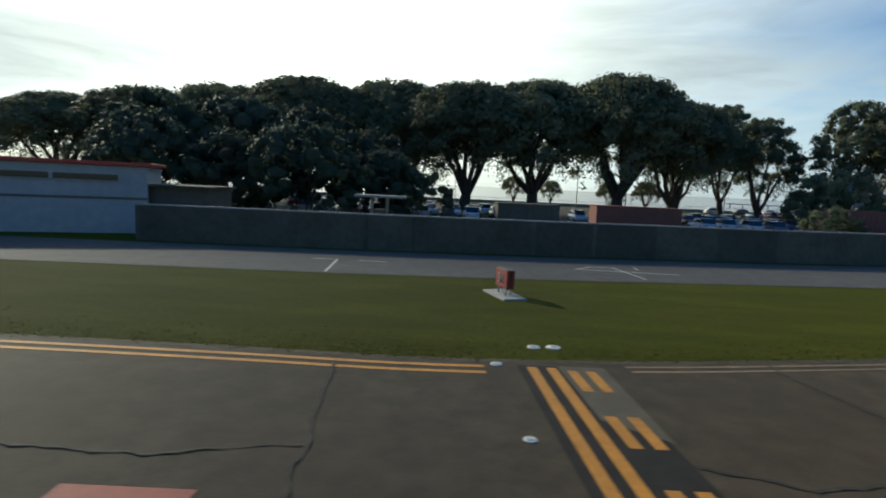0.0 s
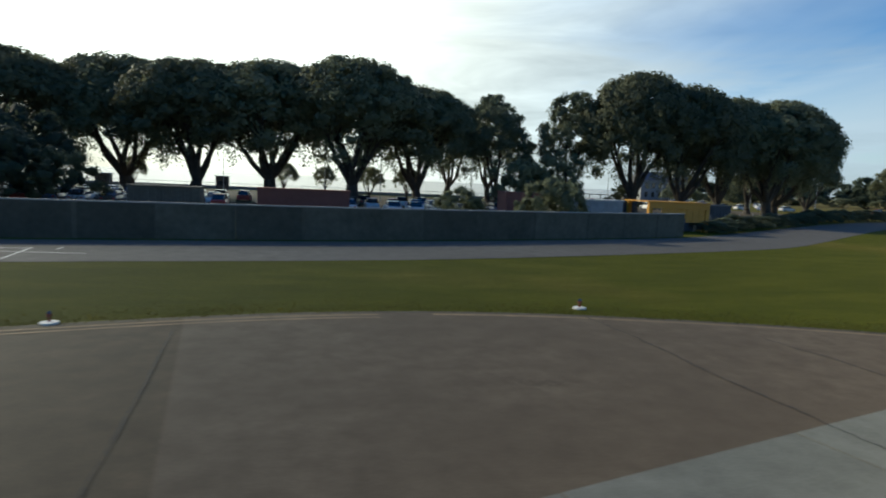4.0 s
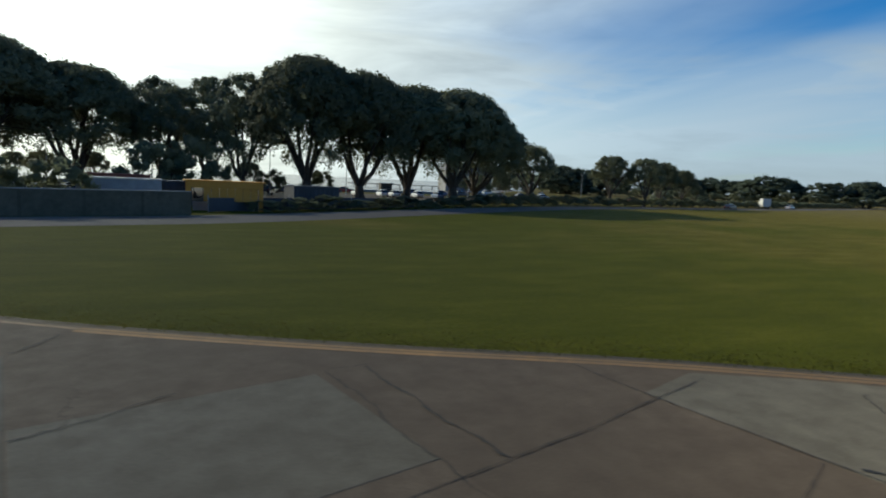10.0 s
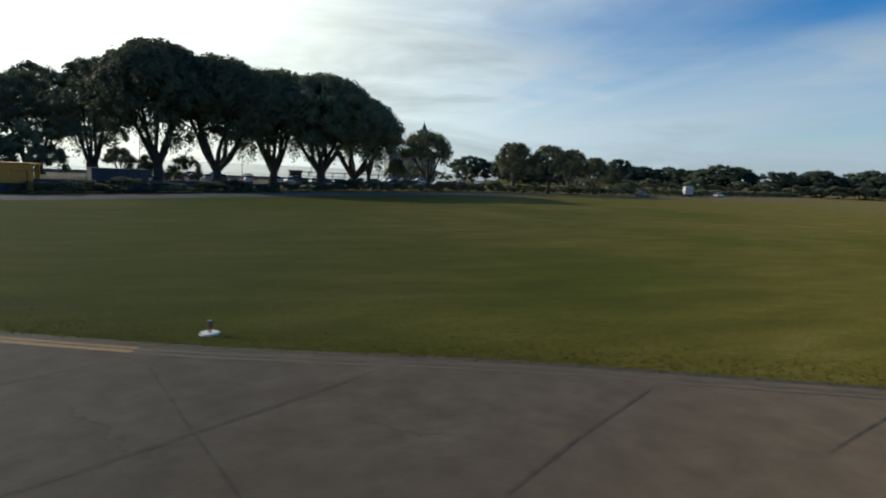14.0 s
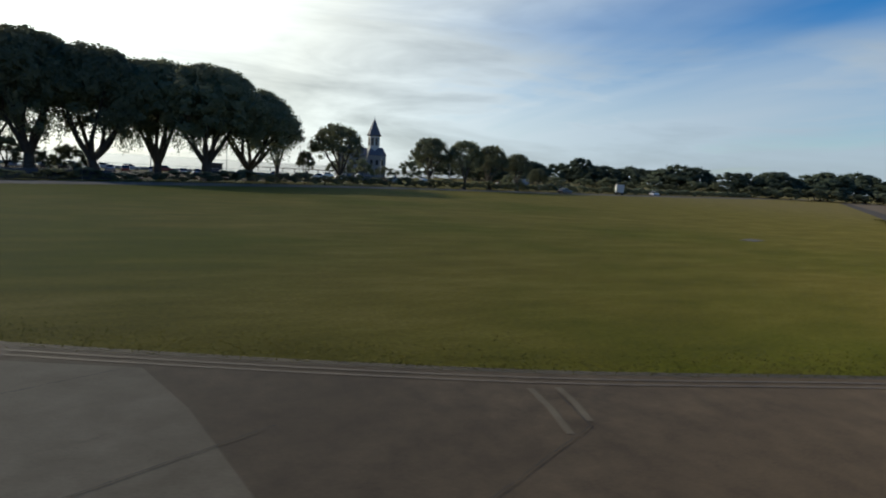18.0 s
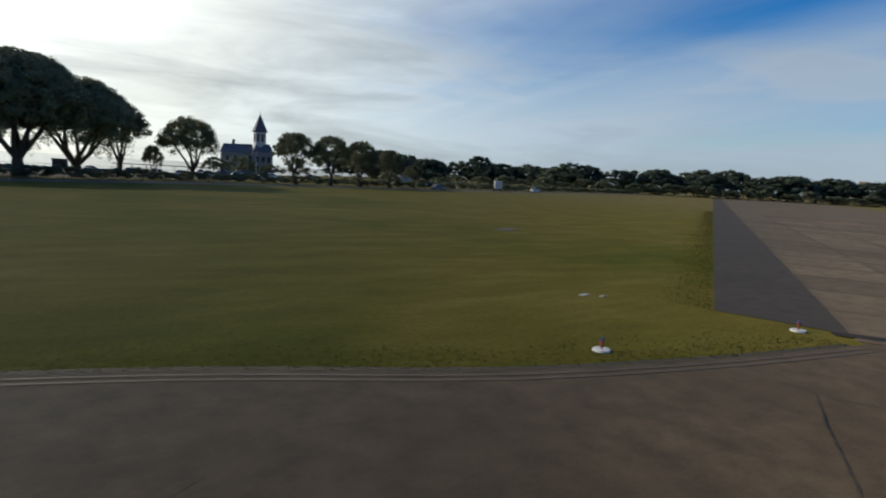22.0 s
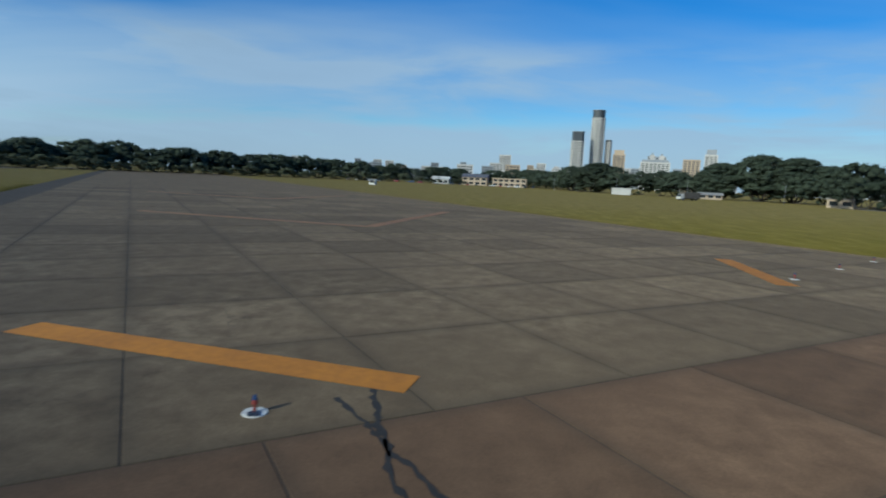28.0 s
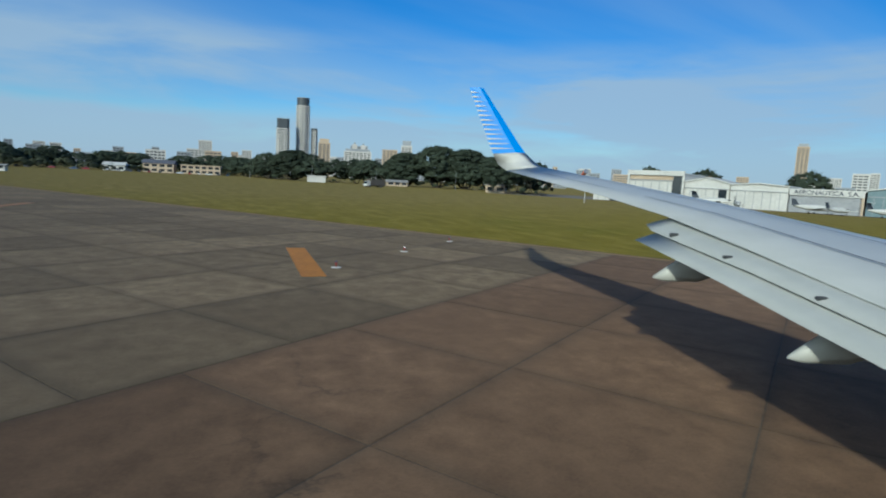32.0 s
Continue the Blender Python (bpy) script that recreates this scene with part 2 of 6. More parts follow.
def pavement(name, dark, light, stain, vary=0.0, half=0.0):
    """Worn pavement: fine grit, broad stains, rubber streaks and hairline cracks."""
    m, n, l, b = mat(name, 0.82)
    co = n.new("ShaderNodeTexCoord").outputs["Object"]
    geo = n.new("ShaderNodeNewGeometry").outputs["Position"]
    grit, broad, mid = noise_node(n, l, 26.0, 5.0, vec=geo, rough=0.7), noise_node(n, l, 0.16, 4.0, vec=geo), noise_node(n, l, 1.3, 5.0, vec=geo, rough=0.65)
    base = ramp(n, l, broad.outputs[0], [(0.3, dark), (0.7, light)]).outputs[0]
    blot = ramp(n, l, mid.outputs[0], [(0.35, (0, 0, 0)), (0.72, (1, 1, 1))]).outputs[0]
    base = mix(n, l, stain, base, blot)
    cell = n.new("ShaderNodeTexVoronoi")
    cell.feature = "DISTANCE_TO_EDGE"
    cell.inputs["Scale"].default_value = 0.19
    warp = n.new("ShaderNodeVectorMath")
    warp.operation = "MULTIPLY_ADD"
    warp.inputs[1].default_value = (1.6, 1.6, 0)
    l.new(mid.outputs["Color"], warp.inputs[0])
    l.new(geo, warp.inputs[2])
    l.new(warp.outputs[0], cell.inputs["Vector"])
    line = ramp(n, l, cell.outputs["Distance"], [(0.0, (1, 1, 1)), (0.006, (0, 0, 0))]).outputs[0]
    keep = ramp(n, l, broad.outputs[0], [(0.57, (0, 0, 0)), (0.66, (0.6, 0.6, 0.6))]).outputs[0]
    crack = mix(n, l, (0, 0, 0), line, keep)
    col = mix(n, l, base, (0.018, 0.016, 0.014), crack)
    g = ramp(n, l, grit.outputs[0], [(0.3, (0.78, 0.78, 0.78)), (0.7, (1.15, 1.15, 1.15))]).outputs[0]
    col = mix(n, l, col, g, 1.0, "MULTIPLY")
    if half:
        # dirt and moss spread from the joints
        sides = n.new("ShaderNodeVectorMath")
        sides.operation = "ABSOLUTE"
        l.new(co, sides.inputs[0])
        xyz = n.new("ShaderNodeSeparateXYZ")
        l.new(sides.outputs[0], xyz.inputs[0])
        far = n.new("ShaderNodeMath")
        far.operation = "MAXIMUM"
        l.new(xyz.outputs[0], far.inputs[0])
        l.new(xyz.outputs[1], far.inputs[1])
        rag = n.new("ShaderNodeMath")
        rag.operation = "MULTIPLY_ADD"
        rag.inputs[1].default_value = 0.5
        l.new(mid.outputs[0], rag.inputs[0])
        l.new(far.outputs[0], rag.inputs[2])
        dirt = n.new("ShaderNodeMapRange")
        dirt.inputs["From Min"].default_value, dirt.inputs["From Max"].default_value = half - 0.15, half + 0.28
        dirt.inputs["To Max"].default_value = 0.36
        l.new(rag.outputs[0], dirt.inputs["Value"])
        col = mix(n, l, col, (0.030, 0.026, 0.020), dirt.outputs[0])
    if vary:
        oi = n.new("ShaderNodeObjectInfo")
        v = n.new("ShaderNodeMapRange")
        v.inputs["To Min"].default_value, v.inputs["To Max"].default_value = 1 - vary, 1 + vary
        l.new(oi.outputs["Random"], v.inputs["Value"])
        h = n.new("ShaderNodeHueSaturation")
        l.new(v.outputs[0], h.inputs["Value"])
        l.new(col, h.inputs["Color"])
        col = h.outputs[0]
    l.new(col, b.inputs["Base Color"])
    b.inputs["Specular IOR Level"].default_value = 0.14
    b.inputs["Diffuse Roughness"].default_value = 0.7
    bump(n, l, b, grit.outputs[0], 0.25, 0.004)
    return m


def leaf_material(name, dark, light, heart=0.0, thin=0.5):
    m, n, l, b = mat(name, 0.6)
    a = noise_node(n, l, 0.45, 4.0)
    oi = n.new("ShaderNodeObjectInfo")
    isl = n.new("ShaderNodeNewGeometry")
    s = n.new("ShaderNodeMath")
    s.operation = "MULTIPLY_ADD"
    s.inputs[1].default_value = 0.16
    l.new(isl.outputs["Random Per Island"], s.inputs[0])
    l.new(a.outputs[0], s.inputs[2])
    col = ramp(n, l, s.outputs[0], [(0.3, dark), (0.85, light)]).outputs[0]
    h = n.new("ShaderNodeHueSaturation")
    v = n.new("ShaderNodeMapRange")
    v.inputs["To Min"].default_value, v.inputs["To Max"].default_value = 0.8, 1.2
    l.new(oi.outputs["Random"], v.inputs["Value"])
    l.new(v.outputs[0], h.inputs["Value"])
    l.new(col, h.inputs["Color"])
    l.new(h.outputs[0], b.inputs["Base Color"])
    tr = n.new("ShaderNodeBsdfTranslucent")
    l.new(h.outputs[0], tr.inputs["Color"])
    b.inputs["Specular IOR Level"].default_value = 0.08
    if heart:
        # leaves take the crown's rounded form
        co = n.new("ShaderNodeTexCoord").outputs["Object"]
        out = n.new("ShaderNodeVectorMath")
        out.operation = "SUBTRACT"
        out.inputs[1].default_value = (0, 0, heart)
        l.new(co, out.inputs[0])
        unit = n.new("ShaderNodeVectorMath")
        unit.operation = "NORMALIZE"
        l.new(out.outputs[0], unit.inputs[0])
        turn = n.new("ShaderNodeVectorTransform")
        turn.vector_type, turn.convert_from, turn.convert_to = "NORMAL", "OBJECT", "WORLD"
        l.new(unit.outputs[0], turn.inputs[0])
        add = n.new("ShaderNodeVectorMath")
        add.operation = "MULTIPLY_ADD"
        add.inputs[1].default_value = (1.1, 1.1, 1.1)
        l.new(turn.outputs[0], add.inputs[0])
        l.new(isl.outputs["Normal"], add.inputs[2])
        fin = n.new("ShaderNodeVectorMath")
        fin.operation = "NORMALIZE"
        l.new(add.outputs[0], fin.inputs[0])
        l.new(fin.outputs[0], b.inputs["Normal"])
        l.new(fin.outputs[0], tr.inputs["Normal"])
    mx = n.new("ShaderNodeMixShader")
    mx.inputs[0].default_value = thin
    l.new(b.outputs[0], mx.inputs[1])
    l.new(tr.outputs[0], mx.inputs[2])
    l.new(mx.outputs[0], n["Material Output"].inputs["Surface"])
    return m


def glass_material(name, tint):
    m, n, l, b = mat(name, 0.08)
    b.inputs["Base Color"].default_value = (*tint, 1)
    b.inputs["Specular IOR Level"].default_value = 0.8
    return m


M_GRASS = grass_material()
M_BLADE = leaf_material("grass_blade", (0.055, 0.062, 0.014), (0.14, 0.12, 0.034), thin=0.6)
M_ASPHALT = pavement("asphalt", (0.080, 0.058, 0.034), (0.136, 0.099, 0.060), (0.066, 0.048, 0.030))
M_SHOULDER = pavement("shoulder_asphalt", (0.052, 0.043, 0.033), (0.082, 0.068, 0.052), (0.044, 0.036, 0.028))
M_HOLD = pavement("dark_asphalt", (0.032, 0.027, 0.022), (0.052, 0.044, 0.036), (0.027, 0.022, 0.018))
M_SLAB = pavement("slab_concrete", (0.112, 0.084, 0.052), (0.192, 0.147, 0.092), (0.090, 0.066, 0.041), 0.2, 2.32)
M_FARSLAB = pavement("far_slab_concrete", (0.112, 0.084, 0.052), (0.192, 0.147, 0.092), (0.090, 0.066, 0.041))
M_BROWNSLAB = pavement("warm_slab_concrete", (0.106, 0.067, 0.040), (0.164, 0.105, 0.063), (0.087, 0.055, 0.033), 0.14, 2.32)
M_PALE = pavement("pale_slab_concrete", (0.176, 0.173, 0.140), (0.254, 0.247, 0.201), (0.154, 0.149, 0.120), 0.12)
M_PALETAN = pavement("tan_slab_concrete", (0.136, 0.118, 0.083), (0.198, 0.174, 0.124), (0.118, 0.101, 0.071), 0.12)
M_BROWN = pavement("brown_slab_concrete", (0.116, 0.087, 0.057), (0.173, 0.131, 0.087), (0.100, 0.074, 0.049), 0.2)
M_JOINT = surface("joint_tar", (0.012, 0.011, 0.010), (0.028, 0.025, 0.022), 9.0, 0.7, 0.9)
M_ROAD = pavement("pale_road", (0.105, 0.096, 0.086), (0.150, 0.138, 0.124), (0.095, 0.086, 0.077))
M_YELLOW = surface("yellow_paint", (0.24, 0.098, 0.008), (0.50, 0.205, 0.011), 7.0, 0.9, 0.75)
M_ORANGE = surface("orange_paint", (0.30, 0.110, 0.007), (0.52, 0.205, 0.009), 5.0, 0.5, 0.75)
M_FADEDORANGE = surface("faded_orange_paint", (0.15, 0.085, 0.04), (0.28, 0.125, 0.04), 5.0, 0.5, 0.8)
M_FADED = surface("faded_line_paint", (0.11, 0.072, 0.038), (0.27, 0.150, 0.046), 5.0, 0.6, 0.85)
M_WORNOCHRE = surface("worn_ochre_paint", (0.10, 0.074, 0.048), (0.26, 0.17, 0.085), 4.0, 0.6, 0.85)
M_REDPAINT = surface("red_paint", (0.14, 0.018, 0.012), (0.24, 0.035, 0.024), 6.0, 0.8, 0.75)
M_SHEDYELLOW = surface("yellow_steel", (0.40, 0.19, 0.02), (0.56, 0.27, 0.03), 4.0, 0.5, 0.5, relief=0.05)
M_LEAF = leaf_material("foliage", (0.15, 0.165, 0.10), (0.24, 0.25, 0.155), 9.0)
M_LEAF2 = leaf_material("olive_foliage", (0.13, 0.15, 0.095), (0.21, 0.23, 0.145), 4.0)
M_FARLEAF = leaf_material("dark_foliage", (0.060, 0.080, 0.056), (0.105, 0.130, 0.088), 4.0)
M_WORN = surface("worn_pale_strip", (0.048, 0.036, 0.026), (0.105, 0.078, 0.050), 2.5, 0.35, 0.85)
M_SOIL = surface("bare_soil", (0.026, 0.021, 0.012), (0.058, 0.045, 0.025), 5.0, 0.6, 0.95)
M_BAY = pavement("pale_brown_concrete", (0.128, 0.104, 0.069), (0.180, 0.148, 0.099), (0.112, 0.090, 0.059))
M_BAYLIGHT = pavement("pale_worn_concrete", (0.142, 0.116, 0.078), (0.196, 0.162, 0.110), (0.126, 0.101, 0.067))
M_BARK = surface("bark", (0.030, 0.026, 0.022), (0.085, 0.070, 0.056), 8.0, 1.0, 0.9)
M_WHITE = surface("white_wall", (0.44, 0.44, 0.41), (0.60, 0.59, 0.55), 1.2, 0.12, 0.7, relief=0.08)
M_TEAL = surface("blue_grey_steel", (0.12, 0.18, 0.20), (0.19, 0.26, 0.28), 2.0, 0.25, 0.7, relief=0.1)
M_GREYWALL = surface("grey_wall", (0.24, 0.25, 0.26), (0.36, 0.37, 0.38), 2.0, 0.25, 0.8, relief=0.1)
M_BEIGE = surface("beige_plaster", (0.36, 0.28, 0.19), (0.50, 0.40, 0.29), 0.8, 0.08, 0.8, relief=0.05)
M_DULLRED = surface("dull_red_steel", (0.14, 0.050, 0.040), (0.21, 0.078, 0.062), 3.0, 0.4, 0.7)
M_DARKWALL = surface("dark_wall", (0.074, 0.065, 0.053), (0.130, 0.115, 0.095), 4.0, 0.3, 0.9, vary=0.15)
M_MOSSWALL = surface("mossy_dark_wall", (0.048, 0.048, 0.034), (0.105, 0.100, 0.074), 3.0, 0.5, 0.95, vary=0.2)
M_COPING = surface("pale_coping", (0.20, 0.20, 0.19), (0.32, 0.31, 0.29), 4.0, 0.4, 0.8)
M_BLUE = surface("blue_sheet", (0.026, 0.034, 0.048), (0.044, 0.056, 0.074), 2.0, 0.3, 0.6, vary=0.2)
M_WATER = surface("river_water", (0.14, 0.12, 0.10), (0.20, 0.17, 0.14), 0.25, 0.01, 0.22, relief=0.25, depth=0.12)
M_BLUEPAINT = surface("blue_paint", (0.012, 0.19, 0.60), (0.02, 0.25, 0.72), 2.0, 0.4, 0.3, relief=0)
M_WINGPAINT = surface("grey_wing_paint", (0.39, 0.395, 0.375), (0.48, 0.485, 0.465), 1.6, 0.35, 0.45, relief=0.03)
M_FLAPPAINT = surface("pale_flap_paint", (0.36, 0.365, 0.335), (0.46, 0.465, 0.43), 2.2, 0.5, 0.5, relief=0.03)
M_SEAM = surface("dark_seam", (0.025, 0.026, 0.028), (0.05, 0.05, 0.052), 6.0, 1.0, 0.7, relief=0)
M_TOWER = surface("tower_concrete", (0.46, 0.45, 0.42), (0.60, 0.58, 0.54), 0.5, 0.03, 0.8, relief=0)
M_TOWERGREY = surface("tower_grey", (0.22, 0.24, 0.26), (0.34, 0.36, 0.38), 0.5, 0.03, 0.7, relief=0)
M_SLATE = surface("slate", (0.06, 0.065, 0.08), (0.13, 0.13, 0.15), 3.0, 0.4, 0.7, vary=0.2)
M_STONE = surface("grey_stone", (0.16, 0.16, 0.16), (0.26, 0.26, 0.25), 1.5, 0.2, 0.85)
M_METAL = surface("galvanised_steel", (0.25, 0.26, 0.27), (0.38, 0.39, 0.40), 5.0, 0.8, 0.45, 0.8, relief=0)
M_RUBBER = surface("tyre_rubber", (0.012, 0.012, 0.012), (0.026, 0.026, 0.026), 8.0, 1.0, 0.85, relief=0)
M_GLASS = glass_material("dark_glass", (0.02, 0.026, 0.032))
M_FARGLASS = surface("far_window_glass", (0.03, 0.038, 0.046), (0.07, 0.08, 0.09), 0.2, 0.02, 0.5, relief=0)
M_BLUELAMP = glass_material("blue_lamp_glass", (0.015, 0.03, 0.10))
M_RED = surface("red_plastic", (0.30, 0.03, 0.02), (0.45, 0.06, 0.04), 4.0, 0.7, 0.5, relief=0)
M_SOCK = surface("orange_fabric", (0.62, 0.16, 0.08), (0.80, 0.26, 0.14), 3.0, 0.6, 0.85, relief=0.05)
M_LETTER = surface("dark_lettering", (0.02, 0.03, 0.05), (0.04, 0.05, 0.08), 4.0, 0.8, 0.6, relief=0)


# ---- mesh helpers ----
def obj(name, bm, material, parent=None, smooth=False):
    me = bpy.data.meshes.new(name)
    bm.to_mesh(me)
    bm.free()
    for m in material if isinstance(material, (list, tuple)) else [material]:
        me.materials.append(m)
    if smooth:
        for p in me.polygons:
            p.use_smooth = True
    ob = new(name, me)
    if parent:
        ob.parent = parent
    return ob


def part(name, bm, material, parent, label="", smooth=False):
    ob = obj(name, bm, material, parent, smooth)
    return tagged(ob, label) if label else ob


def empty(name, x, y, z=0.0, turn=0.0):
    e = new(name)
    e.matrix_basis = pose(x, y, z, 0, 0, turn)
    return e


def box(bm, x0, y0, z0, x1, y1, z1, bevel=0.0):
    r = bmesh.ops.create_cube(bm, size=1.0, matrix=Matrix.Translation(((x0 + x1) / 2, (y0 + y1) / 2, (z0 + z1) / 2)) @ Matrix.Diagonal((x1 - x0, y1 - y0, z1 - z0, 1)))
    if bevel:
        es = list({e for v in r["verts"] for e in v.link_edges})
        bmesh.ops.bevel(bm, geom=es, offset=bevel, segments=1, affect="EDGES")
    return bm


def boxed(*a, bevel=0.0):
    return box(bmesh.new(), *a, bevel=bevel)


def cone(bm, p, q, r0, r1, seg=7):
    """A tapered limb from p to q."""
    p, q = Vector(p), Vector(q)
    d = q - p
    m = Matrix.Translation((p + q) / 2) @ d.to_track_quat("Z", "Y").to_matrix().to_4x4()
    bmesh.ops.create_cone(bm, cap_ends=True, segments=seg, radius1=r0, radius2=r1, depth=d.length, matrix=m)
    return bm


def sheet(points, z, thick=0.0):
    """A flat polygon through the points."""
    bm = bmesh.new()
    f = bm.faces.new([bm.verts.new((x, y, z)) for x, y in points])
    if f.normal.z < 0:
        f.normal_flip()
    f.normal_update()
    if f.normal.z < 0:
        f.normal_flip()
    bmesh.ops.triangulate(bm, faces=bm.faces[:])
    return bm


def band(line_a, line_b, z):
    """A strip between two lines with as many points."""
    bm = bmesh.new()
    a = [bm.verts.new((x, y, z)) for x, y in line_a]
    b = [bm.verts.new((x, y, z)) for x, y in line_b]
    for i in range(len(a) - 1):
        f = bm.faces.new((a[i], a[i + 1], b[i + 1], b[i]))
        f.normal_update()
        if f.normal.z < 0:
            f.normal_flip()
    return bm


def spline(pts, step=2.0):
    """Points about every step metres along a smooth line through pts."""
    out, P = [], [Vector((*p, 0)) for p in pts]
    P = [2 * P[0] - P[1], *P, 2 * P[-1] - P[-2]]
    for i in range(1, len(P) - 2):
        a, b, c, d = P[i - 1:i + 3]
        n = max(1, int((c - b).length / step))
        for k in range(n):
            t = k / n
            v = 0.5 * (2 * b + (c - a) * t + (2 * a - 5 * b + 4 * c - d) * t * t + (3 * b - a - 3 * c + d) * t ** 3)
            out.append((v.x, v.y))
    out.append((P[-2].x, P[-2].y))
    return out


def shifted(line, d):
    """The line moved d metres to its left."""
    out = []
    for i, (x, y) in enumerate(line):
        (ax, ay), (bx, by) = line[max(0, i - 1)], line[min(len(line) - 1, i + 1)]
        k = math.hypot(bx - ax, by - ay) or 1
        out.append((x - d * (by - ay) / k, y + d * (bx - ax) / k))
    return out


# ---- ground, pavements, water ----
def ground_sheet():
    bm = bmesh.new()
    cx, cy, prev = 110, 40, None
    for r in (0, 60, 140, 260, 420, 800, 1600, 4600):
        ring = [bm.verts.new((cx + r * math.cos(a * math.pi / 24), cy + r * math.sin(a * math.pi / 24), -0.016)) for a in range(48)] if r else [bm.verts.new((cx, cy, -0.016))]
        if prev:
            for i in range(48):
                if len(prev) == 1:
                    bm.faces.new((prev[0], ring[i], ring[(i + 1) % 48]))
                else:
                    bm.faces.new((prev[i], ring[i], ring[(i + 1) % 48], prev[(i + 1) % 48]))
        prev = ring
    return bm


ground = tagged(obj("ground", ground_sheet(), M_GRASS), "short worn green airfield grass with dry yellow patches", "grass", kind="structure")

EDGE = spline([(-60, 12.9), (-11, 12.6), (1, 12.4), (10, 13.7), (20, 16.0), (27, 16.2), (34.5, 14.7), (40.5, 12.7), (47, 9.9), (52, 6.9), (58, 3.8), (65, 0.6), (74.4, -4.6), (81.5, -7.7), (90, -12.1), (99, -15.9), (107, -18.4), (113, -20.8), (118.5, -22.1), (123, -22.8)], 1.5)
taxiway = tagged(obj("taxiway", sheet(EDGE + [(125.4, -23.0), (127, -25), (121, -46), (112, -72), (86, -58), (50, -40), (20, -30), (-60, -30)], -0.006), M_ASPHALT), "worn dark taxiway pavement with cracks and joints", "taxiway", kind="structure")

RU, RN = Vector((0.831, 0.556)), Vector((-0.556, 0.831))


def rw(s, n):
    """A place by the runway's length and width."""
    v = RU * s + RN * n
    return v.x, v.y


runway = tagged(obj("runway", sheet([rw(92, -84), rw(440, -84), rw(440, -141), rw(62, -141), rw(62, -89.4), rw(90.6, -89.4)], 0.0), M_SHOULDER), "wide runway end of square grey concrete slabs", "runway", kind="structure")
ROAD = spline([(-140, 20), (-60, 22), (-14, 23.2), (2, 24.1), (14, 25.6), (26, 27.4), (35, 29.8), (45, 32.9), (57, 37.4), (66, 43), (82, 54), (100, 66), (125, 80), (160, 92), (210, 106), (300, 140), (420, 190)], 4.0)
road = tagged(obj("perimeter_road", band(ROAD, shifted(ROAD, 7.9), 0.0), M_ROAD), "pale worn perimeter road beyond the grass", "road", kind="structure")
car_park = tagged(obj("car_park", sheet([(-70, 46), (64, 62), (80, 74), (130, 112), (120, 128), (-80, 132)], 0.0), M_ASPHALT), "dark asphalt car park behind the perimeter wall", "car park", kind="structure")
water = tagged(obj("river", sheet([(-4000, 60), (-300, 140), (120, 150), (260, 330), (700, 1100), (4000, 4200), (-4000, 4200)], 0.02), M_WATER), "wide brown river shining to the horizon", "river", kind="structure")
apron = tagged(obj("apron", sheet([(330, -150), (296, -166), (190, -222), (180, -250), (300, -260), (360, -200)], 0.0), M_ROAD), "pale concrete apron before the hangars", "apron", kind="structure")

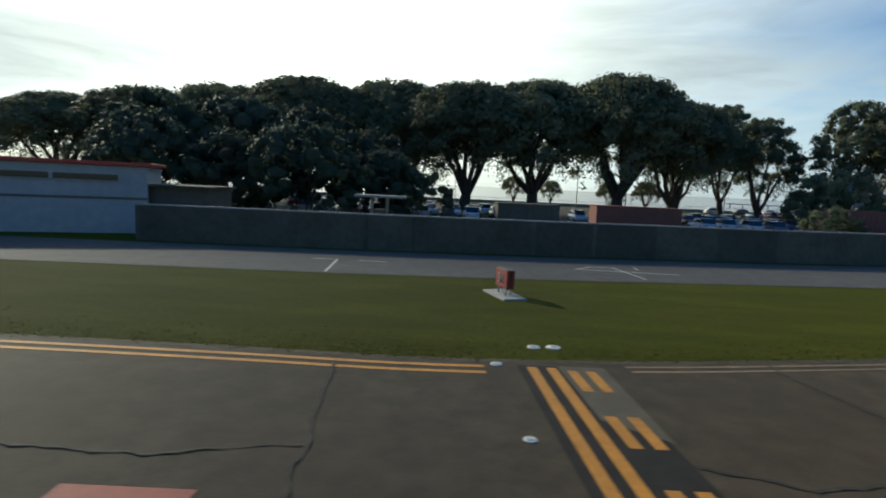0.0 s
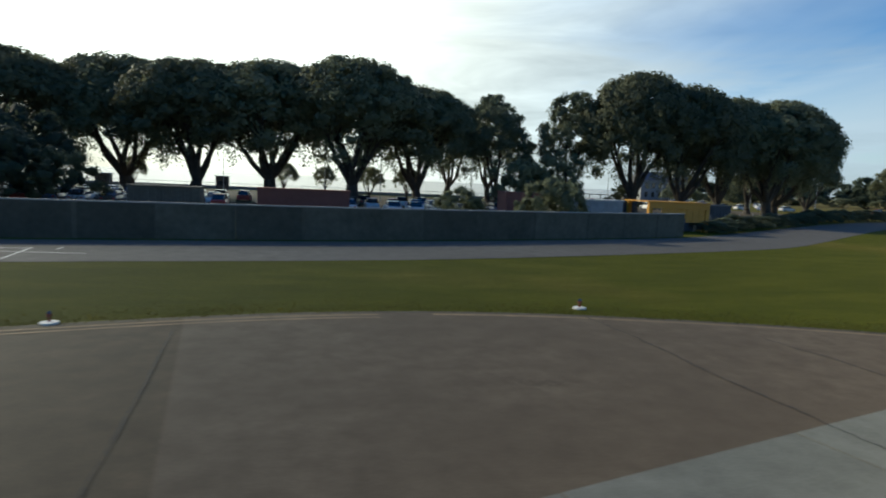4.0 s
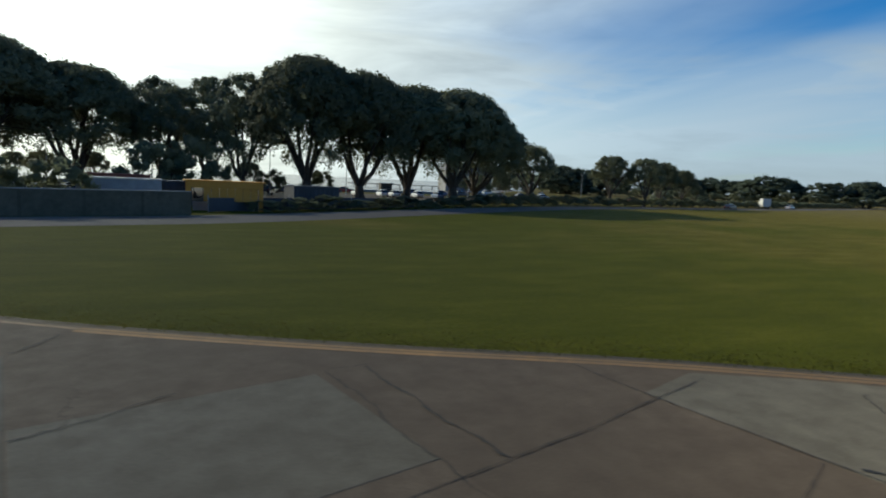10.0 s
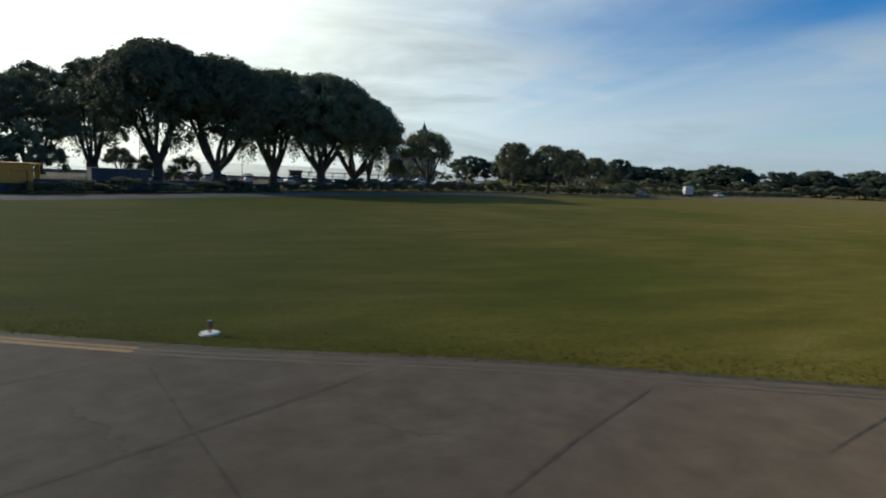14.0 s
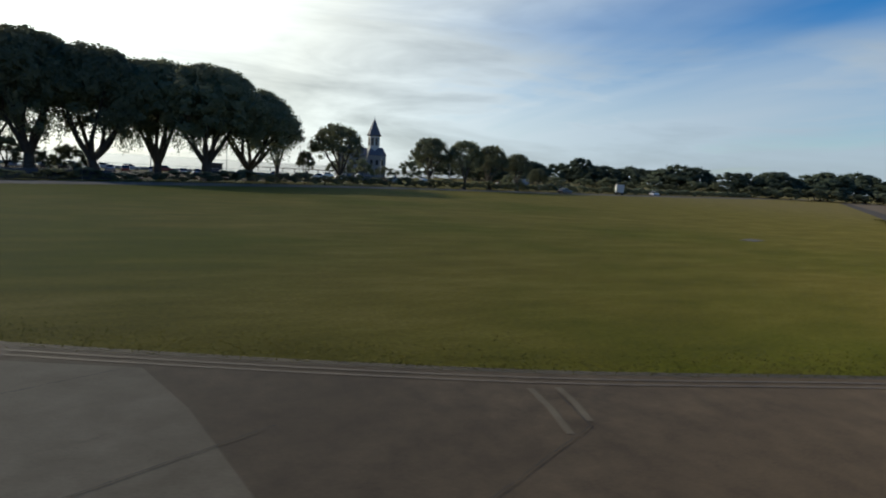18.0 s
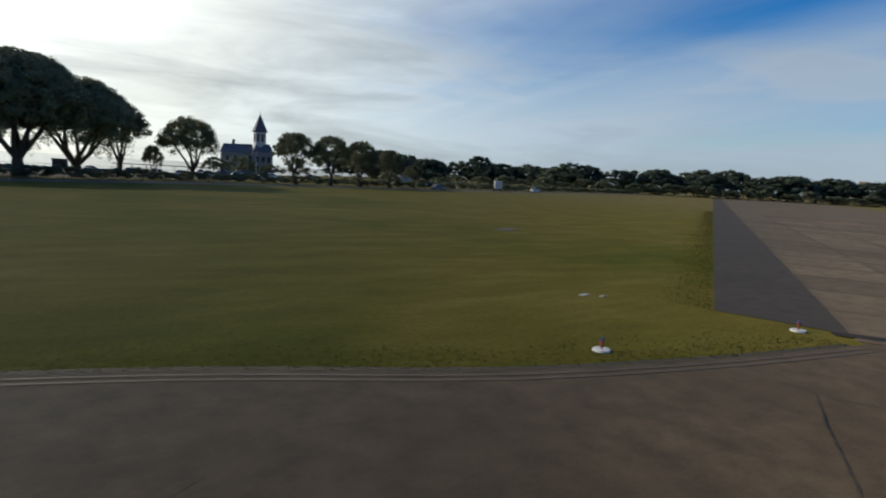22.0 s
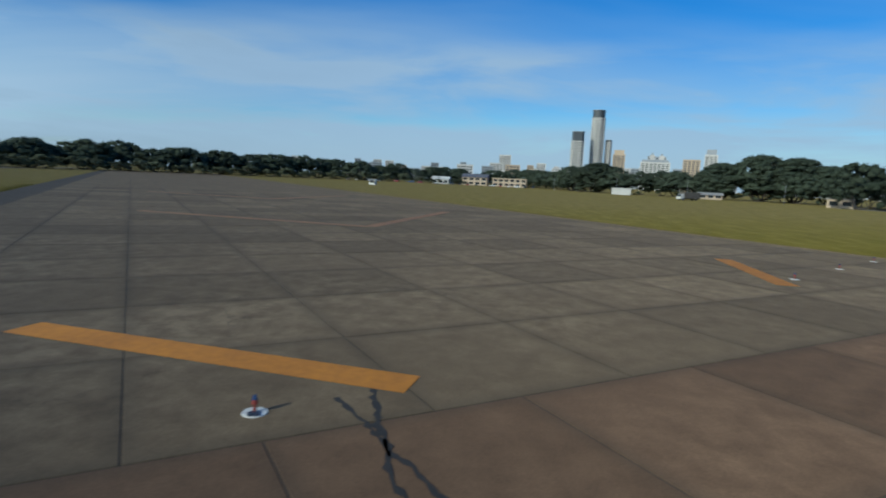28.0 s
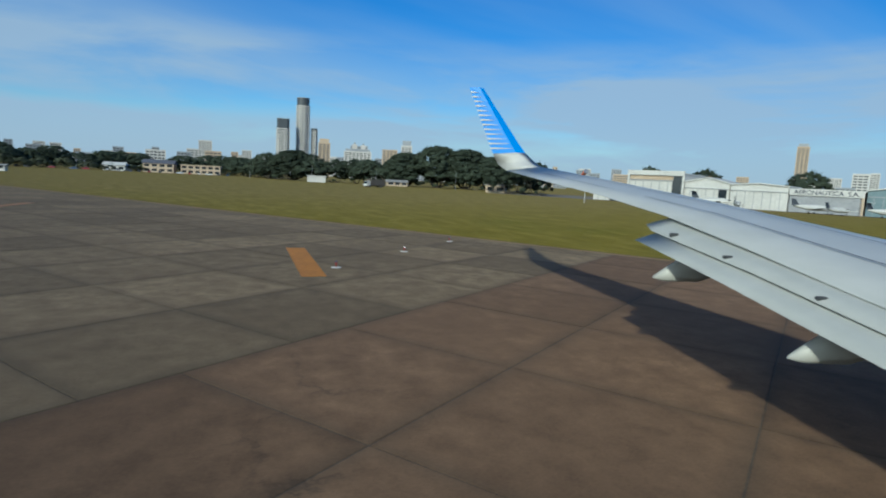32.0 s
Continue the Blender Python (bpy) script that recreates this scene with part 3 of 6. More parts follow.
# ---- trees ----
def tree_mesh(seed, h, r, base, forks, lumps, per, leaf, leaf_mat, trunk=1.0, dome=0.5, heart=1.0, shell=0.62, size=1.0, sub_level=2, weep=0):
    """Trunk and limbs, a crown of small leaf sprays in lumps and hanging twigs below it; returns two meshes."""
    rnd = random.Random(seed)
    wood = bmesh.new()
    centres = []
    for i in range(lumps):
        a, k = rnd.uniform(0, 2 * math.pi), math.sqrt(rnd.random())
        lr = r * rnd.uniform(0.10, 0.20) * size
        d = k * (r - lr * 0.8)
        top = h - lr * 0.8 - (h - base) * dome * k ** 2.8
        low = base + (h - base) * (0.12 + (0.26 * (1 - k) if weep else 0)) + lr * 0.2 - ((0.08 + 0.08 * rnd.random()) * h * k if rnd.random() < 0.45 else 0)
        centres.append((Vector((d * math.cos(a), d * math.sin(a), top - rnd.uniform(0, 0.7) if rnd.random() < shell else low + (top - low) * rnd.random() ** 0.75)), lr))
    fork = Vector((rnd.uniform(-0.4, 0.4), rnd.uniform(-0.4, 0.4), base * rnd.uniform(0.3, 0.5)))
    t0 = (0.018 * h + 0.08) * trunk
    bend = fork * 0.45 + Vector((rnd.uniform(-0.2, 0.2), rnd.uniform(-0.2, 0.2), 0))
    cone(wood, (0, 0, -0.15), (bend.x * 0.4, bend.y * 0.4, 0.5), t0 * 2.0, t0 * 1.25, 10)
    cone(wood, (bend.x * 0.4, bend.y * 0.4, 0.5), bend, t0 * 1.25, t0 * 1.05, 10)
    cone(wood, bend, fork, t0 * 1.05, t0 * 0.9, 10)
    for i in range(forks):
        a = 2 * math.pi * (i + rnd.uniform(-0.3, 0.3)) / forks
        d = r * rnd.uniform(0.25, 0.6)
        mid = fork + Vector((d * 0.4 * math.cos(a), d * 0.4 * math.sin(a), (base - fork.z) * rnd.uniform(0.45, 0.8)))
        end = Vector((d * math.cos(a + 0.3), d * math.sin(a + 0.3), base + (h - base) * rnd.uniform(0.2, 0.45)))
        cone(wood, fork - Vector((0, 0, t0 * 0.3)), mid, t0 * 0.62, t0 * 0.45, 8)
        cone(wood, mid, end, t0 * 0.45, t0 * 0.2, 7)
        for c, _ in sorted(centres, key=lambda c: (c[0] - end).length)[:6]:
            cone(wood, mid.lerp(end, rnd.uniform(0.3, 1)), c, t0 * 0.15, t0 * 0.04, 5)
    vs, fs = [], []
    ball = bmesh.new()
    bmesh.ops.create_icosphere(ball, subdivisions=sub_level, radius=1.0)
    bv, bf = [v.co.copy() for v in ball.verts], [[v.index for v in f.verts] for f in ball.faces]
    ball.free()
    for c, cr in centres:
        # a dense heart of leafage in every clump
        k, turn = len(vs), Matrix.Rotation(rnd.uniform(0, 6.28), 3, "Z")
        vs += [c + turn @ Vector((v.x, v.y, v.z * 0.8)) * cr * rnd.uniform(0.5, 0.95) * heart for v in bv]
        fs += [tuple(k + i for i in f) for f in bf]
        for _ in range(per):
            w = Vector((rnd.gauss(0, 1), rnd.gauss(0, 1), rnd.gauss(0, 1))).normalized()
            p = c + Vector((w.x, w.y, w.z * 0.8)) * cr * (0.6 + 0.58 * rnd.random())
            if rnd.random() < 0.07:
                p.z -= cr * rnd.uniform(0.2, 0.9)
            u = w.cross(Vector((rnd.gauss(0, 1), rnd.gauss(0, 1), rnd.gauss(0, 1)))).normalized()
            v = (w.cross(u) + w * rnd.uniform(-0.8, 0.8)).normalized()
            s = leaf * rnd.uniform(0.6, 1.4)
            k = len(vs)
            vs += [p - u * s, p + v * s * 0.6, p + u * s, p - v * s * 0.6 + u * s * 0.2]
            fs.append((k, k + 1, k + 2, k + 3))
    bunches = [(rnd.uniform(0, 2 * math.pi), rnd.uniform(0.3, 0.95), rnd.uniform(0.05, 0.24)) for _ in range(weep // 8)]
    for _ in range(weep):
        # twigs hang in bunches from the underside of the crown
        a, k, reach = rnd.choice(bunches)
        a, k = a + rnd.gauss(0, 0.12), min(1.0, k + rnd.gauss(0, 0.08))
        top = Vector((r * k * math.cos(a), r * k * math.sin(a), base + (h - base) * rnd.uniform(0.06, 0.26)))
        drop = h * reach * rnd.uniform(0.35, 1.0)
        for i in range(int(drop / leaf * 2.6)):
            t = rnd.random()
            w = leaf * (2.6 - 1.7 * t)
            q = top + Vector((rnd.gauss(0, w), rnd.gauss(0, w), -drop * t))
            u = Vector((rnd.gauss(0, 1), rnd.gauss(0, 1), rnd.gauss(0, 0.6))).normalized()
            v = Vector((rnd.gauss(0, 0.5), rnd.gauss(0, 0.5), 1)).normalized()
            g = leaf * rnd.uniform(0.45, 0.95)
            n = len(vs)
            vs += [q - u * g * 0.6, q + v * g, q + u * g * 0.6, q - v * g]
            fs.append((n, n + 1, n + 2, n + 3))
    cm = bpy.data.meshes.new("crown")
    cm.from_pydata(vs, [], fs)
    cm.materials.append(leaf_mat)
    wm = bpy.data.meshes.new("trunk")
    wood.to_mesh(wm)
    wood.free()
    wm.materials.append(M_BARK)
    return wm, cm


SHAPES = {
    "wide": (20.0, 10.0, [tree_mesh(11 + i, 20.0, 10.0, 6.9, 7, 390, 100, 0.24, M_LEAF, 1.75, 0.46, 0.5, 0.40, 0.86, 1, 100) for i in range(4)]),
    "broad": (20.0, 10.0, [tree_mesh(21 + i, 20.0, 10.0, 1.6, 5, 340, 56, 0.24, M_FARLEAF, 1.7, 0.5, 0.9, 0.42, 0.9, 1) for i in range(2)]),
    "tall": (18.0, 6.2, [tree_mesh(31 + i, 18.0, 6.2, 5.0, 5, 160, 90, 0.2, M_LEAF2, 1.3, 0.5, 0.5, 0.3, 0.95, 1, 48) for i in range(3)]),
    "small": (10.0, 4.6, [tree_mesh(51 + i, 10.0, 4.6, 4.0, 5, 140, 70, 0.14, M_LEAF, 1.35, 0.6, 0.55, 0.5, 1.0, 1, 24) for i in range(3)]),
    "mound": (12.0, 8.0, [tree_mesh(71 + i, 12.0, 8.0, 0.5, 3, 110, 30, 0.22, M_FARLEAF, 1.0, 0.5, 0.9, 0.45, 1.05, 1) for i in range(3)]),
    "bush": (5.0, 3.4, [tree_mesh(91 + i, 5.0, 3.4, 0.3, 4, 50, 42, 0.13, M_LEAF2, 0.5, 0.6, 0.85, 0.5, 1.15, 1) for i in range(2)]),
}


def plant(shape, pick, x, y, h, r, label, category, group, name="tree"):
    hn, rn, meshes = SHAPES[shape]
    wm, cm = meshes[pick % len(meshes)]
    e = empty(name, x, y, 0, (pick * 77 + x * 13) % 360)
    e.scale = (r / rn, r / rn, h / hn * (0.95 if shape == "wide" else 1.0))
    for nm, me in (("trunk", wm), ("crown", cm)):
        o = new(nm, me)
        o.parent = e
    return tagged(e, label, category, group)


for row in [
    ("wide", 0, -66, 98, 17.4, 11), ("wide", 1, -51, 97, 18.8, 12), ("wide", 2, -37, 96, 19.8, 12), ("wide", 3, -23, 94, 21.2, 12.5),
    ("wide", 1, -9, 99, 22.2, 12.4), ("wide", 2, 3, 91, 21.2, 11.6), ("wide", 0, 14, 91, 21.8, 12), ("wide", 3, 26, 87, 22.5, 12), ("wide", 2, 37, 93, 20.2, 9.6),
    ("wide", 3, 69.5, 82, 23.2, 9.6), ("wide", 1, 78, 82, 21.8, 9.4), ("wide", 2, 87, 85, 21.2, 9.4), ("wide", 0, 95, 83, 20.8, 10.4), ("wide", 1, 102.5, 90, 18.4, 9.8),
]:
    plant(*row, "broad dark green tree with a domed dense crown", "tree", "riverside trees")
for row in [("tall", 0, 46.6, 116, 21.6, 7.4), ("tall", 1, 55.5, 115, 22.4, 7.0), ("tall", 2, 50, 92, 17, 6.4), ("tall", 0, 60.5, 86, 19.5, 6.2)]:
    plant(*row, "slender green tree with an open ragged crown", "tree", "riverside trees")
for row in [("small", 0, 109.5, 105, 15.8, 6.2), ("small", 1, 122.5, 104, 13.6, 6.6), ("small", 2, 145, 103, 12.2, 5.6), ("small", 0, 152.7, 100, 12.0, 5.0), ("small", 1, 162, 104, 11.6, 4.8), ("small", 2, 171, 106, 10.0, 4.0), ("small", 1, 115.5, 104, 7, 2.2), ("small", 2, 181, 112, 6.5, 3.2)]:
    plant(*row, "medium green tree with an open rounded crown", "tree", "trees by the spired clubhouse")
for row in [("small", 0, 14, 118, 6.5, 3.0), ("small", 1, 30, 104, 6.2, 2.8), ("small", 2, 37, 106, 6.4, 2.9), ("small", 0, -14, 120, 6.3, 2.6), ("small", 1, 62, 100, 6.0, 2.8), ("small", 2, 22, 120, 6, 2.6)]:
    plant(*row, "small round-topped green tree beside the car park", "tree", "small car park trees")
for row in [("mound", 0, -20, 54, 8.5, 5.5), ("mound", 1, -13, 52, 9.5, 6.0), ("mound", 2, -6.5, 58, 7.5, 4.6), ("mound", 0, -29, 56, 10, 6), ("mound", 1, -33, 66, 14, 8), ("mound", 2, -24, 67, 13.5, 8), ("mound", 0, -15.5, 66, 12.5, 7.5), ("mound", 1, -9.5, 68, 10.5, 6.5), ("bush", 0, -3, 62, 6.0, 4.4), ("bush", 1, 39.6, 43.2, 5.0, 2.9), ("bush", 0, 43, 49, 4.8, 3.4), ("bush", 1, 34, 50, 3.8, 3.0), ("bush", 0, 48.5, 74, 8.0, 5.0), ("bush", 1, 53.5, 77, 9.0, 5.2), ("bush", 0, 150, 187, 7.6, 6.5), ("bush", 1, 140, 178, 6.4, 5.2), ("bush", 0, 171, 190, 8.0, 6.0), ("bush", 1, 163, 196, 5.0, 5.0), ("bush", 0, 178, 121, 4.5, 4.2), ("bush", 1, 200, 128, 3.6, 4.5), ("bush", 0, 73, 91, 5.2, 3.6), ("bush", 1, 66, 99, 5.0, 3.2)]:
    plant(*row, "dense dark green shrub reaching the ground", "shrub", "shrubs behind the wall", "shrub")

rnd = random.Random(5)
for i, (x, y) in enumerate(spline([(228, 300), (262, 282), (240, 262), (280, 262), (300, 236), (318, 232), (322, 210), (338, 196), (352, 178), (400, 165), (448, 134), (500, 90), (540, 40), (566, -2), (560, -64), (470, -88), (440, -112), (412, -140), (392, -170), (372, -182)], 8.0)):
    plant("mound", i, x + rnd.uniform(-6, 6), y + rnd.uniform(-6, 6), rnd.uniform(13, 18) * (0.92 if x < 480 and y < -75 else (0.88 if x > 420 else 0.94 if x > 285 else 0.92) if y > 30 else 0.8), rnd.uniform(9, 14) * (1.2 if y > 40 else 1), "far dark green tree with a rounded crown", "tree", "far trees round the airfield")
for i, (x, y) in enumerate(spline([(236, 268), (270, 252), (300, 228), (322, 204), (346, 180), (395, 160), (440, 130), (490, 88), (528, 40), (552, -2)], 10.0)):
    plant("bush", i, x - 8 + rnd.uniform(-2, 2), y - 10 + rnd.uniform(-2, 2), rnd.uniform(4.5, 7), rnd.uniform(6.5, 8.5), "dense dark green thicket before the far trees", "shrub", "far thickets", "shrub")
for x, y, h, r in ((455, -92, 17.2, 14), (428, -128, 14, 11), (412, -144, 18.0, 14), (402, -158, 22.0, 16), (396, -171, 21.0, 15), (388, -181, 17.5, 12), (329, -158, 16.5, 11), (340, -172, 14.5, 10), (321, -167, 13.5, 8), (300, -205, 14, 8), (282, -214, 13.5, 8), (258, -236, 14, 9)):
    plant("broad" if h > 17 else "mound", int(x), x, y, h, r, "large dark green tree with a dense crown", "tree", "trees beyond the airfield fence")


# ---- perimeter wall ----
def ribbon(bm, a, b, z0, z1, t):
    """An upright slab between two plan points."""
    a, b = Vector((*a, 0)), Vector((*b, 0))
    n = Vector((-(b - a).y, (b - a).x, 0)).normalized() * t
    q = [a, b, b + n, a + n]
    v = [bm.verts.new((p.x, p.y, z)) for z in (z0, z1) for p in q]
    for f in ((3, 2, 1, 0), (4, 5, 6, 7), (0, 1, 5, 4), (1, 2, 6, 5), (2, 3, 7, 6), (3, 0, 4, 7)):
        bm.faces.new([v[i] for i in f])
    return bm


WALL = shifted([p for p in ROAD if -19 < p[0] < 58], 8.7)
perimeter_wall = tagged(empty("perimeter_wall", 0, 0), "long dark mossy perimeter wall with a thin pale coping", "wall", kind="structure")
for i, (a, b) in enumerate(zip(WALL, WALL[1:])):
    dirn = (Vector(b) - Vector(a)).normalized()
    a2 = tuple(Vector(a) + dirn * 0.12)
    part("panel", ribbon(bmesh.new(), a2, b, -0.03, 1.97, 0.14), M_MOSSWALL, perimeter_wall)
    part("coping", ribbon(bmesh.new(), a, b, 1.972, 2.05, 0.24), M_COPING, perimeter_wall)
    part("post", ribbon(bmesh.new(), tuple(Vector(a) - dirn * 0.11), tuple(Vector(a) + dirn * 0.11), -0.03, 1.968, 0.22), M_MOSSWALL, perimeter_wall)

# blue sheeting fence farther on
fence = tagged(empty("blue_fence", 0, 0), "blue sheeted site fence on steel posts", "fence")
FENCE = shifted([p for p in ROAD if 60 < p[0] < 92], 11.2)
for a, b in zip(FENCE, FENCE[1:]):
    part("sheet", ribbon(bmesh.new(), a, b, 0.05, 1.35, 0.03), M_BLUE, fence)
    part("post", cone(bmesh.new(), (*a, -0.03), (*a, 1.65), 0.04, 0.04, 6), M_METAL, fence)
hedge = [p for p in shifted(ROAD, 9.9) if 60 < p[0] < 93] + [p for p in shifted(ROAD, 10.2) if 93 < p[0] < 330]
for i, (x, y) in enumerate(hedge):
    plant("bush", i, x, y, (1.3 if x < 93 else 1.9) + 0.3 * (i % 3), 3.0, "low dark hedge shrub along the perimeter road", "hedge", "hedge along the road", "hedge_shrub")

# ---- buildings by the road ----
service = tagged(empty("service_building", -24.5, 33.2, 0, 20), "low white flat-roofed service building with slot windows", "building")
part("wall", boxed(-9, 0, -0.03, 6.4, 7, 4.1, bevel=0.03), M_GREYWALL, service)
part("roof", boxed(-9.3, -0.3, 4.102, 6.7, 7.3, 4.34, bevel=0.04), M_RED, service, "dull red flat roof edge")
part("string_course", boxed(-9, -0.05, 2.05, 6.4, -0.004, 2.2), M_DARKWALL, service)
for x in (-6.6, -2.2, 1.4):
    w = part("window", boxed(x, -0.03, 3.2, x + 3.4, -0.002, 3.55), M_GLASS, service, "dark slot window")
    part("sill", boxed(x - 0.1, -0.09, 3.1, x + 3.5, -0.002, 3.19), M_COPING, w)
part("gutter", boxed(6.404, 1, 3.9, 6.5, 6.8, 4.0), M_METAL, service)

annex = tagged(empty("annex", -17.2, 36), "small dark flat-roofed annex beside the service building", "building")
part("wall", boxed(-2.2, 0, -0.03, 2.2, 4, 2.9), M_DARKWALL, annex)
part("roof", boxed(-2.5, -0.5, 2.902, 2.5, 4.2, 3.05), M_MOSSWALL, annex)
part("door", boxed(0.6, -0.04, 0, 1.5, -0.003, 2.05), M_DARKWALL, annex)

shelter = tagged(empty("shelter", -4.6, 41), "pale flat-roofed open shelter on two posts", "shelter")
part("roof", boxed(-1.8, -0.9, 2.75, 1.8, 0.9, 2.92, bevel=0.02), M_COPING, shelter)
part("post", boxed(-0.75, -0.1, -0.03, -0.55, 0.1, 2.75), M_COPING, shelter)
part("post", boxed(0.35, -0.1, -0.03, 0.55, 0.1, 2.75), M_COPING, shelter)
part("cabinet", boxed(-0.5, -0.3, 0, 0.3, 0.3, 1.9), M_DARKWALL, shelter)


def container(x, y, turn, length, h, material, label, roof=None):
    """A ribbed steel box with a proud roof rim."""
    c = tagged(empty("container", x, y, 0, turn), label, "container")
    part("body", boxed(-length / 2, -1.22, 0.12, length / 2, 1.22, h, bevel=0.03), material, c)
    for i in range(int(length / 0.6)):
        xx = -length / 2 + 0.3 + i * 0.6
        part("rib", boxed(xx, -1.27, 0.25, xx + 0.22, -1.222, h - 0.2), material, c)
    part("roof", boxed(-length / 2 - 0.08, -1.3, h, length / 2 + 0.08, 1.3, h + 0.12), roof or material, c)
    for sx in (-1, 1):
        part("skid", boxed(sx * length / 2 * 0.8 - 0.1, -1.1, -0.03, sx * length / 2 * 0.8 + 0.1, 1.1, 0.12), M_DARKWALL, c)
    return c


container(47.4, 52.5, 4, 6.9, 2.75, M_GREYWALL, "grey site container with a white roof rim", M_WHITE)
container(51.9, 55.5, 6, 3.0, 2.6, M_BLUE, "blue steel container beside the yellow shed")
container(66.5, 60, 20, 6.0, 2.5, M_BLUE, "blue steel container behind the fence")
container(8.0, 56, 3, 6.0, 2.3, M_DARKWALL, "dark steel container in the car park")
container(20, 60, 3, 9.0, 2.4, M_DULLRED, "dull reddish-brown steel container in the car park")
container(45.5, 63.5, 8, 7.0, 3.0, M_DULLRED, "dull red steel container behind the shrubs")

shed = tagged(empty("yellow_shed", 56.6, 50.6, 0, 3), "yellow steel portal frame shed with a sheeted side", "shed")
part("lintel", boxed(-3.5, 0, 2.25, 3.5, 0.35, 2.85, bevel=0.02), M_SHEDYELLOW, shed)
for x in (-3.5, 3.1):
    part("post", boxed(x, 0.002, -0.03, x + 0.4, 0.35, 2.248), M_SHEDYELLOW, shed)
    part("rear_post", boxed(x, 3.6, -0.03, x + 0.4, 4.0, 2.848), M_SHEDYELLOW, shed)
for i in range(7):
    part("sheet", boxed(-2.0 + i * 0.72, 0.06, 0.95, -2.0 + i * 0.72 + 0.69, 0.11, 2.245), M_SHEDYELLOW, shed)
part("roof", boxed(-3.7, -0.1, 2.852, 3.7, 4.1, 2.95), M_SHEDYELLOW, shed)
part("bench", boxed(-2.9, 1.2, -0.03, 2.9, 2.0, 0.8), M_COPING, shed)


# ---- cars ----
def paint(name, c):
    m, n, l, b = mat(name, 0.28)
    a = noise_node(n, l, 3.0)
    l.new(ramp(n, l, a.outputs[0], [(0.3, tuple(v * 0.85 for v in c)), (0.7, c)]).outputs[0], b.inputs["Base Color"])
    b.inputs["Coat Weight"].default_value = 0.5
    return m


def loft(bm, sections):
    """A closed hull through rings of as many points."""
    rings = [[bm.verts.new(p) for p in s] for s in sections]
    n = len(rings[0])
    for a, b in zip(rings, rings[1:]):
        for i in range(n):
            bm.faces.new((a[i], a[(i + 1) % n], b[(i + 1) % n], b[i]))
    bm.faces.new(rings[0][::-1])
    bm.faces.new(rings[-1])
    bmesh.ops.recalc_face_normals(bm, faces=bm.faces[:])
    return bm


def wheel(parent, x, y, r=0.31, w=0.2):
    t = part("wheel", cone(bmesh.new(), (x, y - w / 2, r), (x, y + w / 2, r), r, r, 14), M_RUBBER, parent)
    part("rim", cone(bmesh.new(), (x, y - w / 2 - 0.012, r), (x, y + w / 2 + 0.012, r), r * 0.6, r * 0.6, 10), M_METAL, t)


def make_car(colour, cname, L=4.3, W=1.72, tall=1.46):
    e = tagged(empty("car", 0, 0), cname + " parked car with dark windows", "car", "parked cars")
    m = paint("paint_" + cname.replace(" ", "_"), colour)
    ring = lambda x, w, z0, z1: [(x, -w, z0), (x, w, z0), (x, w, z0 + (z1 - z0) * 0.6), (x, w * 0.92, z1), (x, -w * 0.92, z1), (x, -w, z0 + (z1 - z0) * 0.6)]
    h = W / 2
    part("body", loft(bmesh.new(), [ring(-L / 2, h * 0.85, 0.35, 0.75), ring(-L / 2 + 0.15, h * 0.96, 0.24, 0.88), ring(-L * 0.2, h, 0.2, 0.95), ring(L * 0.2, h, 0.2, 0.92), ring(L / 2 - 0.25, h * 0.95, 0.22, 0.78), ring(L / 2, h * 0.82, 0.34, 0.66)]), m, e, smooth=False)
    part("glasshouse", loft(bmesh.new(), [ring(-L * 0.44, h * 0.84, 0.86, 0.93), ring(-L * 0.3, h * 0.8, 0.86, tall - 0.05), ring(L * 0.06, h * 0.8, 0.86, tall - 0.03), ring(L * 0.25, h * 0.84, 0.86, 0.93)]), M_GLASS, e)
    part("roof", loft(bmesh.new(), [ring(-L * 0.3, h * 0.74, tall - 0.06, tall - 0.01), ring(-L * 0.1, h * 0.77, tall - 0.05, tall + 0.02), ring(L * 0.07, h * 0.74, tall - 0.05, tall)]), m, e)
    for sx in (-0.31, 0.31):
        for sy in (-1, 1):
            wheel(e, L * sx, sy * (h - 0.1))
    for sy in (-1, 1):
        part("headlight", boxed(L / 2 - 0.13, sy * h * 0.66 - 0.14, 0.56, L / 2 - 0.02, sy * h * 0.66 + 0.14, 0.68), M_METAL, e)
        part("tail_light", boxed(-L / 2 - 0.01, sy * h * 0.66 - 0.12, 0.6, -L / 2 + 0.08, sy * h * 0.66 + 0.12, 0.74), M_RED, e)
    return e


rnd = random.Random(8)
CARS = [make_car((0.55, 0.56, 0.57), "silver"), make_car((0.75, 0.75, 0.73), "white", 4.0, 1.7, 1.5), make_car((0.05, 0.055, 0.06), "dark grey", 4.4), make_car((0.28, 0.03, 0.03), "dull red", 3.9, 1.66, 1.5), make_car((0.06, 0.1, 0.2), "blue", 4.2)]
spots = [(x + rnd.uniform(-0.3, 0.3), y + rnd.uniform(-0.4, 0.4), a + rnd.uniform(-4, 4)) for y, a, x0, x1 in ((66, 92, -16, 48), (72, 272, -18, 46), (82, 92, -24, 44), (112, 92, 58, 104)) for x in np.arange(x0, x1, 2.7) if rnd.random() < 0.72]
spots += [(x + rnd.uniform(-1, 1), 126 + 0.05 * x, 2) for x in np.arange(60, 150, 6.5) if rnd.random() < 0.7]
spots += [(134, 168, 20), (141, 172, 30), (146, 170, 10), (172, 176, 40), (152, 150, 0), (186, 142, 10), (195, 130, 25), (236, 140, 15), (262, 148, 15), (183, 101, 16), (232, 120, 18)]
